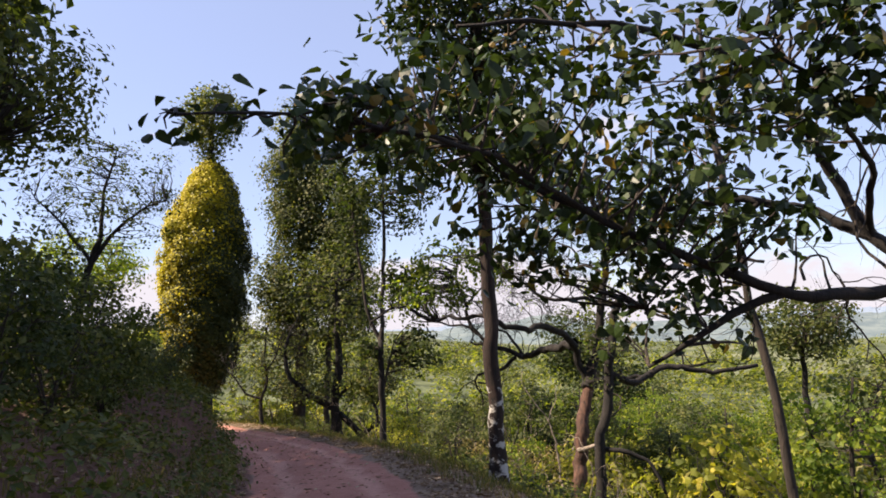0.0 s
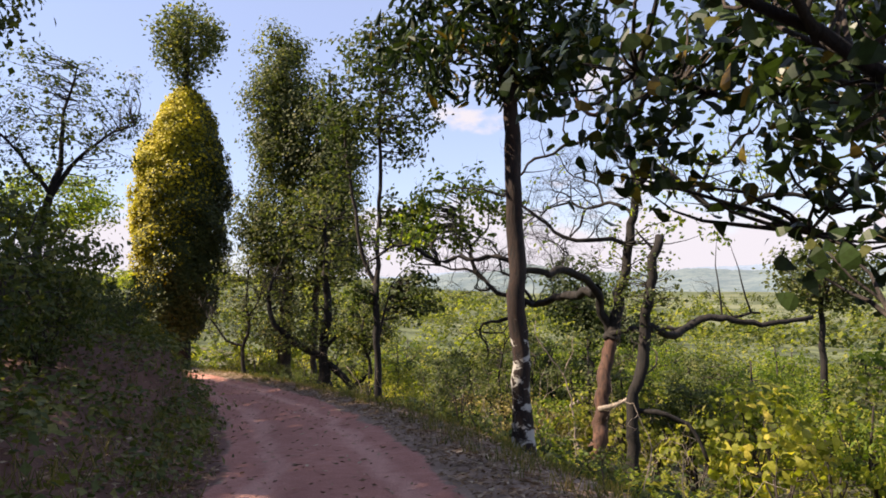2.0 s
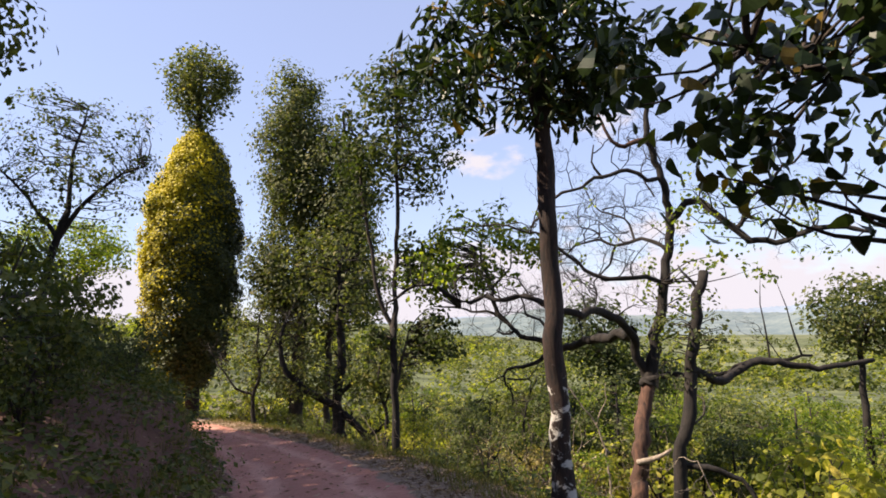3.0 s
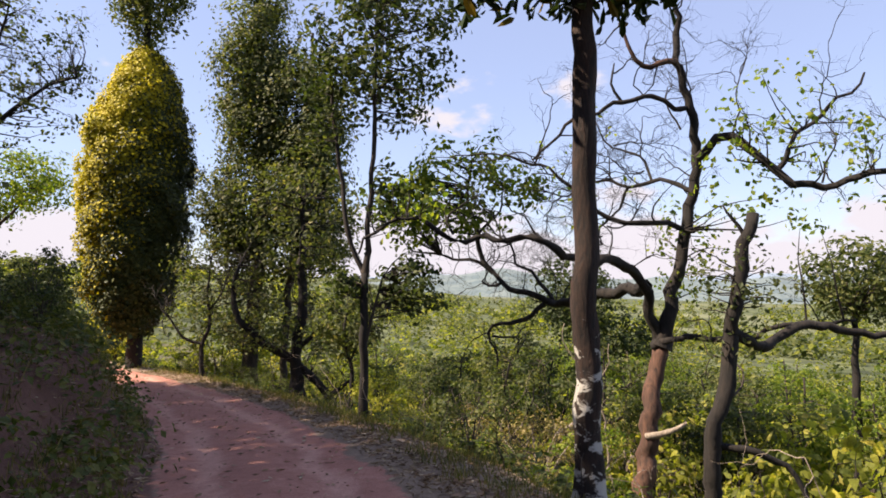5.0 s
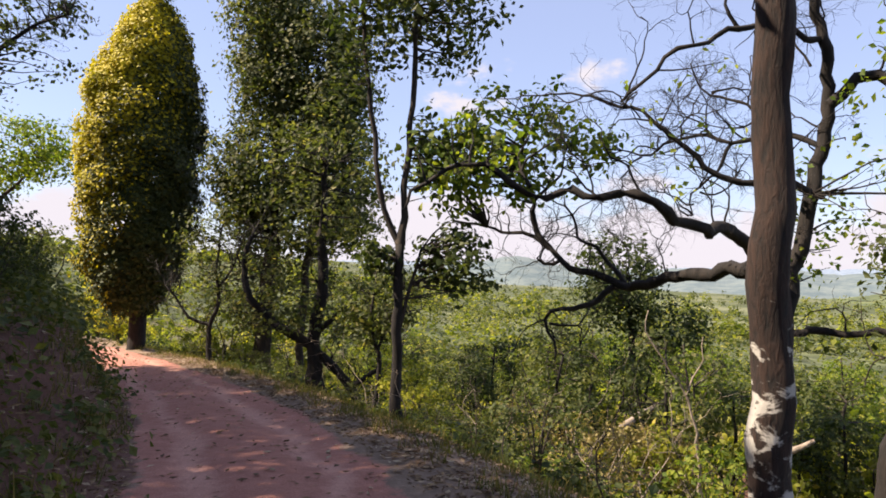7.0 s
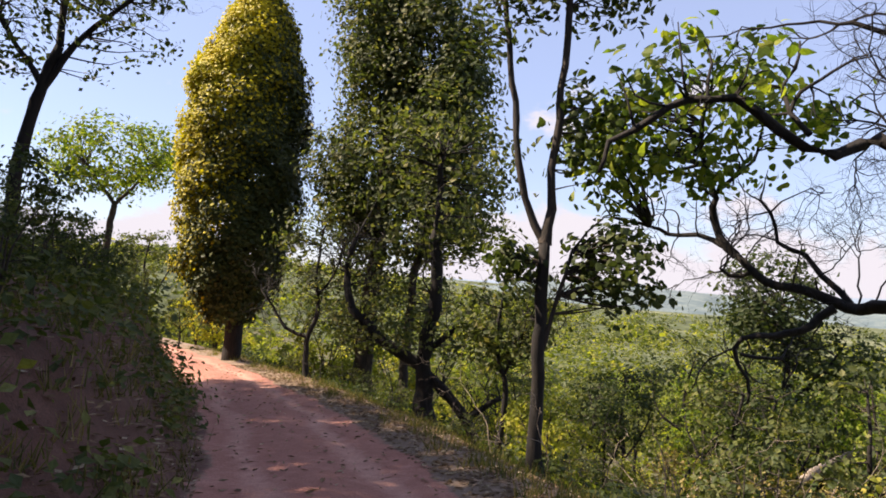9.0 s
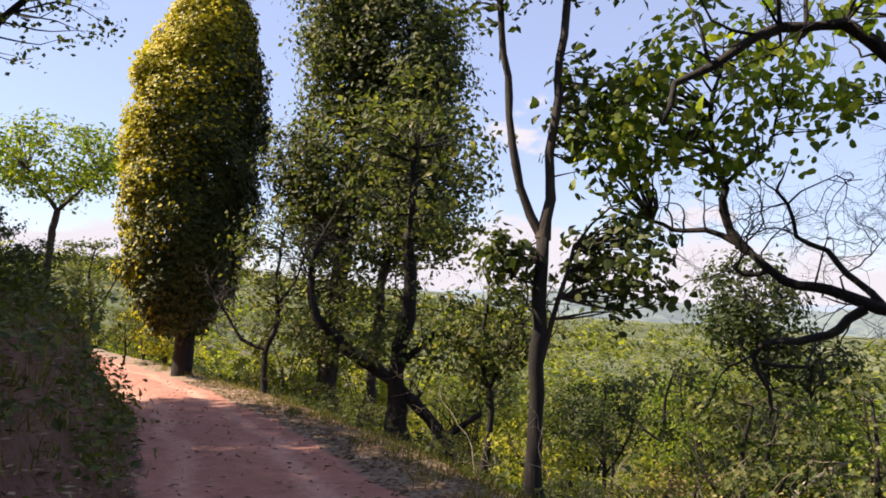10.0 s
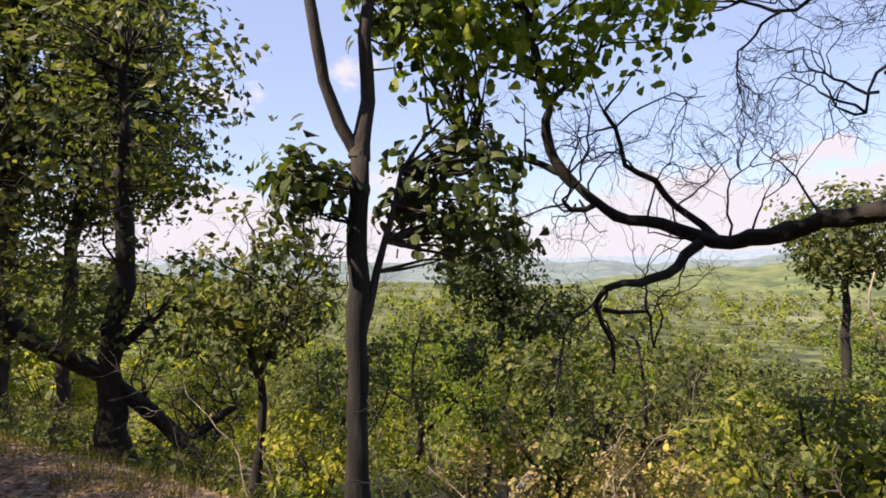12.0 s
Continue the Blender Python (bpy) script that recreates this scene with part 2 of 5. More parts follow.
# ---- meshes ----
def mesh_of(name, verts, quads, material, smooth=False):
    """A mesh from an array of corners and an array of four-cornered faces."""
    verts, quads = np.asarray(verts, np.float32), np.asarray(quads, np.int32)
    kept, quads = np.unique(quads, return_inverse=True)
    verts, quads = verts[kept], quads.reshape(-1, 4).astype(np.int32)
    me = bpy.data.meshes.new(name)
    me.vertices.add(len(verts))
    me.vertices.foreach_set("co", verts.ravel())
    me.loops.add(quads.size)
    me.loops.foreach_set("vertex_index", quads.ravel())
    me.polygons.add(len(quads))
    me.polygons.foreach_set("loop_start", np.arange(0, quads.size, 4, dtype=np.int32))
    me.polygons.foreach_set("loop_total", np.full(len(quads), 4, np.int32))
    me.polygons.foreach_set("use_smooth", np.full(len(quads), smooth, bool))
    me.update(calc_edges=True)
    me.validate()
    me.materials.append(material)
    return me


def part(name, me, parent, label="", kind=""):
    ob = new(name, me)
    ob.parent = parent
    return tagged(ob, label, kind=kind)


class Wood:
    """Gathers tapered round limbs into one mesh."""

    def __init__(self):
        self.v, self.f, self.n = [], [], 0

    def limb(self, pts, radii, sides=8, knot=0.0, rng=None):
        pts = np.asarray(pts, float)
        k = len(pts)
        tang = np.gradient(pts, axis=0)
        tang /= np.linalg.norm(tang, axis=1)[:, None] + 1e-9
        ref = np.array([0.31, 0.17, 0.93]) if abs(tang[0, 2]) < 0.8 else np.array([1.0, 0.1, 0.05])
        a = np.cross(tang, ref)
        a /= np.linalg.norm(a, axis=1)[:, None] + 1e-9
        b = np.cross(tang, a)
        ang = np.arange(sides) * 2 * np.pi / sides
        rad = np.repeat(np.asarray(radii, float)[:, None], sides, 1)
        if knot and rng is not None:
            rad = rad * (1 + knot * rng.normal(0, 1, rad.shape))
        ring = pts[:, None] + rad[..., None] * (np.cos(ang)[None, :, None] * a[:, None] + np.sin(ang)[None, :, None] * b[:, None])
        self.v.append(ring.reshape(-1, 3))
        i = np.arange(k - 1)[:, None] * sides
        j = np.arange(sides)[None]
        jn = (j + 1) % sides
        q = np.stack([i + j, i + jn, i + sides + jn, i + sides + j], -1).reshape(-1, 4)
        self.f.append(q + self.n)
        cap = np.array([[0, s, s + 1, s + 2] for s in range(1, sides - 2, 2)]) if sides >= 4 else np.zeros((0, 4), int)
        if len(cap):
            self.f.append(cap + self.n + (k - 1) * sides)
        self.n += k * sides

    def mesh(self, name, material):
        return mesh_of(name, np.concatenate(self.v), np.concatenate(self.f), material, True)


def bend(pts, step=0.25, wobble=0.03, rng=None):
    """A smooth, slightly crooked line through a few points."""
    p = np.asarray(pts, float)
    p = np.vstack([2 * p[0] - p[1], p, 2 * p[-1] - p[-2]])
    out = []
    for i in range(1, len(p) - 2):
        n = max(2, int(np.linalg.norm(p[i + 1] - p[i]) / step))
        t = np.linspace(0, 1, n, endpoint=False)[:, None]
        a, b, c, d = p[i - 1], p[i], p[i + 1], p[i + 2]
        out.append(0.5 * (2 * b + (c - a) * t + (2 * a - 5 * b + 4 * c - d) * t ** 2 + (3 * b - a - 3 * c + d) * t ** 3))
    out = np.vstack(out + [p[-2:-1]])
    if rng is not None and wobble:
        w = rng.normal(0, wobble, out.shape)
        w[0] = w[-1] = 0
        out = out + (w + np.roll(w, 1, 0)) / 2
    return out


def leaf_cloud(rng, at, size, wide=0.55, lift=0.2, full=False, hang=0.0, out=None, sky=0.35):
    """Corners and faces of one leaf at each place: a kite, or a fuller blade folded at its rib."""
    n = len(at)
    ax = rng.normal(0, 1, (n, 3))
    ax[:, 2] = ax[:, 2] * 0.7 + lift - hang
    ax /= np.linalg.norm(ax, axis=1)[:, None]
    sd = np.cross(ax, rng.normal(0, 1, (n, 3)))
    sd /= np.linalg.norm(sd, axis=1)[:, None] + 1e-9
    nm = np.cross(ax, sd)
    if out is not None:     # blades that mostly face outwards and up
        nm = out / (np.linalg.norm(out, axis=1)[:, None] + 1e-9) + rng.normal(0, 0.38, (n, 3)) + np.array([0, 0, sky])
        nm /= np.linalg.norm(nm, axis=1)[:, None]
        ax = np.cross(nm, np.cross(ax, nm))
        ax /= np.linalg.norm(ax, axis=1)[:, None] + 1e-9
        sd = np.cross(nm, ax)
    L = (size * rng.uniform(0.6, 1.25, n))[:, None]
    W = L * wide * rng.uniform(0.75, 1.2, n)[:, None] * 0.5
    if full == "round":     # obovate blade, narrow at its stalk and blunt at its tip
        rows = [at + ax * L * x + nm * L * c for x, c in ((0.0, 0.0), (0.42, 0.09), (0.78, 0.07), (0.98, -0.04))]
        v = np.stack([p + sd * W * k * e for p, k in zip(rows, (0.08, 0.72, 1.0, 0.5)) for e in (1, -1)], 1)
        base = np.arange(n)[:, None] * 8
        return v.reshape(-1, 3), np.concatenate([base + np.array([k, k + 1, k + 3, k + 2]) for k in (0, 2, 4)])
    if not full:
        v = np.stack([at, at + ax * L * 0.5 + sd * W + nm * L * 0.1, at + ax * L, at + ax * L * 0.5 - sd * W + nm * L * 0.1], 1)
        return v.reshape(-1, 3), np.arange(n * 4).reshape(-1, 4)
    v = np.stack([at, at + ax * L * 0.4 + sd * W * 0.8 + nm * L * 0.07, at + ax * L * 0.78 + sd * W + nm * L * 0.08, at + ax * L - nm * L * 0.05,
                  at + ax * L * 0.78 - sd * W + nm * L * 0.08, at + ax * L * 0.4 - sd * W * 0.8 + nm * L * 0.07], 1)
    base = np.arange(n)[:, None] * 6
    q = np.concatenate([base + np.array([0, 1, 2, 3]), base + np.array([0, 3, 4, 5])])
    return v.reshape(-1, 3), q


def stray(rng, p, way, length, step, gnarl, up):
    """A crooked walk from p."""
    n = max(3, int(length / step))
    way = np.asarray(way, float) / (np.linalg.norm(way) + 1e-9)
    pts = [np.asarray(p, float)]
    for _ in range(n):
        way = way + rng.normal(0, gnarl, 3) + np.array([0, 0, up])
        way /= np.linalg.norm(way)
        pts.append(pts[-1] + way * length / n)
    return np.array(pts), way


def sprays(rng, wood, p, way, length, r, depth, gnarl, up, kids, tips, sides=5):
    """Branching twigs from p; gathers the ends in tips."""
    pts, last = stray(rng, p, way, length, max(0.06, length / 9), gnarl, up)
    wood.limb(pts, np.linspace(r, r * 0.35, len(pts)), sides)
    if depth <= 0:
        tips.extend(pts[len(pts) // 3:])
        return
    for _ in range(kids):
        i = rng.integers(len(pts) // 3, len(pts))
        side = rng.normal(0, 1, 3)
        w = (pts[i] - pts[i - 1]) / (np.linalg.norm(pts[i] - pts[i - 1]) + 1e-9) + side * 0.75
        sprays(rng, wood, pts[i], w, length * rng.uniform(0.4, 0.72), r * 0.5, depth - 1, gnarl, up, kids, tips, max(3, sides - 1))


def in_ball(rng, n, inner=0.35):
    d = rng.normal(0, 1, (n, 3))
    d /= np.linalg.norm(d, axis=1)[:, None]
    return d * (inner ** 3 + (1 - inner ** 3) * rng.uniform(0, 1, n)[:, None]) ** (1 / 3)


def blade(wide, fold):
    """One broad leaf, a metre long, with its stalk."""
    xs = [0.0, 0.12, 0.35, 0.6, 0.82, 0.95, 1.0]
    ws = [0.02, 0.03, 0.55, 0.88, 1.0, 0.78, 0.25]
    v, q = [], []
    for i, (x, k) in enumerate(zip(xs, ws)):
        sag = -0.12 * x * x
        v += [(x, wide * k, sag + fold * k), (x, 0, sag), (x, -wide * k, sag + fold * k)]
        if i:
            a = i * 3
            q += [(a - 3, a - 2, a + 1, a), (a - 2, a - 1, a + 2, a + 1)]
    return mesh_of("leaf", v, q, M_LEAF_BIG_OB, True)


BLADES = [blade(0.27, 0.06), blade(0.31, 0.03), blade(0.24, 0.1)]


def tree(name, label, stems, bark, crowns, leaf, seed, category="tree", bare=(), step=0.25, wobble=0.025, thorny=0, twig=M_TWIG):
    """A tree: stems as (part name, points, radius at foot, radius at end); crowns as dicts of clumps with leaves;
    bare as (start, way, length, radius, depth, kids) leafless sprays."""
    rng = np.random.default_rng(seed)
    base = stems[0][1][0]
    thing = new(name)
    tagged(thing, label, category)
    thing.location = base
    lines, bearers = [], []
    for nm, pts, r0, r1, *own in stems:
        line = bend(pts, step, wobble, rng)
        w = Wood()
        rad = np.linspace(1, 0, len(line)) ** 0.85 * (r0 - r1) + r1
        if nm == "trunk":
            h = np.linalg.norm(line - line[0], axis=1)
            rad = rad * (1 + 0.55 * np.exp(-h / 0.28))
        w.limb(line - np.array(base), rad, 12 if r0 > 0.06 else 8, 0.07 if nm == "trunk" else 0.12, rng)
        bearers.append(part(nm, w.mesh(nm, own[0] if own else bark), thing))
        lines.append(line)
    allp = np.vstack(lines)
    tw, v, q, count = Wood(), [], [], 0
    for c in crowns:
        mid, rad = np.array(c["at"], float), np.array(c["size"], float)
        cl = mid + in_ball(rng, c["clumps"], c.get("inner", 0.35)) * rad
        for p in cl:
            dist = np.linalg.norm(allp - p, axis=1) + np.maximum(0, allp[:, 2] - p[2]) * 1.5
            s = allp[int(np.argmin(dist))]
            if c.get("twigs", True) and np.linalg.norm(p - s) > 0.1:
                m1 = s + (p - s) * 0.5 + rng.normal(0, 0.09, 3) * np.linalg.norm(p - s)
                line = bend([s, m1, p], c.get("step", 0.3), 0.03, rng)
                r = min(0.05, 0.008 + 0.01 * np.linalg.norm(p - s))
                tw.limb(line - np.array(base), np.linspace(r, 0.004, len(line)), c.get("sides", 4))
        per, cr = c["leaves"], c["clump"]
        at = np.repeat(cl, per, 0) + rng.normal(0, 1, (len(cl) * per, 3)) * cr * np.array([1, 1, c.get("flat", 0.8)])
        if c.get("singly"):
            for p in at[:c["singly"]]:
                one = part("leaf", BLADES[int(rng.integers(0, 3))], bearers[int(np.argmin([np.linalg.norm(w - p, axis=1).min() for w in lines]))])
                one.matrix_basis = Matrix.Translation(Vector(p - np.array(base))) @ Euler(rng.uniform(-1.6, 1.6, 3) + np.array([0, 0, rng.uniform(0, 3)])).to_matrix().to_4x4() @ Matrix.Scale(c["leaf"] * rng.uniform(0.7, 1.25), 4)
            at = at[c["singly"]:]
        mids = np.repeat(cl, per, 0)[len(cl) * per - len(at):]
        facing = None if c.get("hang") else (at - mids) / cr + 0.8 * (mids - mid) / rad
        a, b = leaf_cloud(rng, at - np.array(base), c["leaf"], c.get("wide", 0.55), 0.2, c.get("full", False), c.get("hang", 0.0), facing)
        v.append(a)
        q.append(b + count)
        count += len(a)
    ends = []
    for _ in range(thorny):
        line = lines[int(rng.integers(1, len(lines)))]
        p = line[int(rng.integers(len(line) // 4, len(line)))]
        sprays(rng, tw, p - np.array(base), rng.normal(0, 0.6, 3) + np.array([0, 0, 0.6]), rng.uniform(0.6, 1.3), 0.017, 3, 0.33, 0.02, 3, ends, 4)
    for p, way, length, r, depth, kids in bare:
        sprays(rng, tw, np.array(p, float) - np.array(base), way, length, r, depth, 0.3, 0.02, kids, ends)
    if tw.n:
        part("twigwork", tw.mesh("twigwork", twig), thing, kind="stuff")
    if v:
        part("crown", mesh_of("crown", np.concatenate(v), np.concatenate(q), leaf), thing, kind="stuff")
    return thing


# ---- lie of the land ----
MID_Y = np.array([-60, -20, -5, 0, 5, 10, 14.5, 17, 20, 23.3, 28, 31, 36, 42, 50, 60, 90])
MID_X = np.array([14, 4.6, 1.25, 0.35, -0.7, -1.75, -2.95, -3.95, -5.35, -7.0, -10.1, -12.4, -17.2, -23.5, -32, -43, -76])


def road_mid(y):
    return np.interp(y, MID_Y, MID_X)


def road_z(y):
    return np.interp(y, [-60, 0, 24, 31, 40, 60, 120], [3.0, 0.04, -1.69, -2.02, -2.1, -1.6, -1.0])


def rough(x, y, s, seed=0.0):
    return (np.sin(x * s + 1.3 * np.sin(y * s * 0.73 + seed)) + np.sin(y * s * 1.27 + 1.7 * np.sin(x * s * 0.61 + seed * 2.1))) * 0.5


def land(x, y):
    """Height of the ground."""
    x, y = np.asarray(x, float), np.asarray(y, float)
    slope = np.interp(y, [0, 14, 24, 31, 50], [0.975, 0.95, 0.87, 0.78, 0.7])
    d = (x - road_mid(y)) * slope
    z = road_z(np.clip(y, -60, 120))
    # wheel ruts and crown
    road = -0.035 * np.exp(-((np.abs(d) - 0.62) / 0.2) ** 2) + 0.02 * np.exp(-(d / 0.3) ** 2)
    road = road * (np.abs(d) < 1.4)
    right = np.interp(d, [0, 1.15, 1.7, 2.3, 3.2, 7.5, 25, 60, 140, 400, 1500, 4500], [0, 0, 0.03, -0.08, -0.45, -2.55, -6.6, -15, -25, -35, -43, -38])
    cut = np.interp(y, [-20, 6, 11, 15, 22.5, 25.5], [1.0, 0.8, 0.6, 1.3, 1.7, 0.35])
    rise = np.interp(y, [-20, 22, 27, 60], [0.42, 0.42, 0.16, 0.12])
    under = np.clip(-d - 1.25, 0, None)
    left = cut * np.clip(under / np.interp(y, [6, 11, 15], [0.9, 1.5, 0.8]), 0, 1) ** 1.3 + rise * np.clip(under - 0.9, 0, 60)
    # steep hillside added out of sight of the walk, to shade the track
    rim = np.minimum(np.minimum(-8.8, -1.6 - 0.74 * y), -4.6 - 0.96 * (y - 11.3))
    left = left + 0.75 * np.clip(rim - x, 0, 14) * np.interp(y, [-40, -25, 14, 19, 25, 27.5], [0.3, 1, 1, 1.35, 1.35, 0])
    dist = np.hypot(x, y)
    far = np.clip((dist - 500) / 3500, 0, 1)
    z = z + road + right + left
    bumps = 0.03 * rough(x, y, 3.1) + 0.015 * rough(x, y, 9.3, 2.0)
    z = z + bumps * np.clip((np.abs(d) - 1.0) / 0.5, 0.12, 1) * (dist < 120)
    z = z + far * (4 * rough(x, y, 0.0021, 1.0) + 2 * rough(x, y, 0.0057, 3.0)) * (d > 0)
    return z


def graded(lo, hi, step, reach, grow=1.2):
    a = list(np.arange(lo, hi + 1e-6, step))
    s, up, down = step, [hi], [lo]
    while up[-1] < reach:
        s *= grow
        up.append(up[-1] + s)
        down.append(down[-1] - s)
    return np.array(down[:0:-1] + a + up[1:])


gx, gy = graded(-15, 9, 0.16, 4600), graded(-4, 34, 0.2, 4600)
GX, GY = np.meshgrid(gx, gy)
GZ = land(GX, GY)
nx, ny = len(gx), len(gy)
idx = np.arange(nx * ny).reshape(ny, nx)
cells = np.stack([idx[:-1, :-1], idx[:-1, 1:], idx[1:, 1:], idx[1:, :-1]], -1).reshape(-1, 4)
ground_mesh = mesh_of("ground", np.stack([GX, GY, GZ], -1).reshape(-1, 3), cells, M_TRACK, True)
ground_mesh.materials.append(M_VALLEY)
GD = (GX - road_mid(GY)) * np.interp(GY, [0, 14, 24, 31, 50], [0.975, 0.95, 0.87, 0.78, 0.7]) + 0.12 * rough(GX, GY, 2.3)
close = ((GY > -60) & (GY < 75)).astype(float)
MASKS = {
    "road": np.clip((1.35 - np.abs(GD)) / 0.5, 0, 1) * close,
    "verge": np.clip((3.6 - np.abs(GD - 1.2)) / 1.2, 0, 1) * close,
    "bank": np.clip((-0.9 - GD) / 0.4, 0, 1) * np.clip((GD + 5.5) / 2, 0, 1) * close,
    "wear": np.exp(-((np.abs(GD + 0.1 * rough(GX, GY, 0.9)) - 0.6) / 0.2) ** 2) * close}
for key, values in MASKS.items():
    ground_mesh.attributes.new(key, "FLOAT", "POINT").data.foreach_set("value", values.ravel().astype(np.float32))
cx, cy = GX[:-1, :-1], GY[:-1, :-1]
slot = np.zeros(cx.shape, np.int32)
slot[np.hypot(cx, cy) > 110] = 1
ground_mesh.polygons.foreach_set("material_index", slot.ravel())
tagged(new("ground", ground_mesh), "red dirt track between leafy verge and wooded hillside above a valley", "ground", kind="structure")


def spot(x, y, sink=0.05):
    return (x, y, float(land(x, y)) - sink)


# ---- trees by the track ----
tree("straight_trunk_tree", "tall straight tree with brown bark and white lichen patches", [
    ("trunk", [spot(0.86, 12.5), (0.88, 12.5, 0.6), (0.87, 12.5, 2.4), (0.89, 12.5, 4.4), (0.93, 12.5, 7.6)], 0.142, 0.1),
    ("limb", [(0.9, 12.5, 4.0), (0.74, 12.4, 4.6), (0.66, 12.3, 5.4)], 0.07, 0.04)],
    M_BARK_PINE, [
    dict(at=(0.75, 12.4, 5.1), size=(1.7, 1.4, 0.95), inner=0.5, clumps=84, clump=0.17, leaves=32, leaf=0.25, wide=0.3, hang=1.0, full=True),
    dict(at=(0.9, 12.2, 7.3), size=(1.7, 1.5, 1.0), clumps=90, clump=0.25, leaves=30, leaf=0.25, wide=0.3, hang=0.9, full=True)],
    M_LEAF_BIG, 11)

tree("broken_snag", "dark broken-topped dead trunk wound with vine on the slope", [
    ("trunk", [spot(3.05, 14.5), (3.12, 14.5, -1.5), (3.16, 14.5, -0.8), (3.38, 14.5, -0.1), (3.42, 14.5, 0.5), (3.6, 14.5, 1.1), (3.64, 14.5, 1.6), (3.78, 14.5, 2.05)], 0.115, 0.085),
    ("limb", [(3.64, 14.5, 1.75), (3.5, 14.5, 1.95), (3.35, 14.5, 2.15)], 0.03, 0.012),
    ("limb", [(3.42, 14.5, 0.42), (3.7, 14.65, 0.3), (4.0, 14.8, 0.18), (4.5, 15.0, 0.34), (5.0, 15.0, 0.41), (5.95, 15.0, 0.3), (6.8, 15.0, 0.4)], 0.075, 0.04),
    ("limb", [(3.14, 14.5, -1.1), (3.7, 14.3, -1.2), (4.1, 14.2, -1.5), (4.3, 14.1, -2.0)], 0.05, 0.03)],
    M_BARK, [dict(at=(3.5, 14.5, 0.9), size=(0.6, 0.45, 0.9), clumps=40, clump=0.1, leaves=9, leaf=0.1, wide=0.6)], M_LEAF_MID, 12, "dead tree",
    bare=[((3.3, 14.5, -0.5), (1, 0, 1), 1.2, 0.02, 2, 3), ((3.6, 14.5, 1.2), (-0.6, 0, 0.8), 1.0, 0.012, 2, 4)], wobble=0.035, step=0.15)

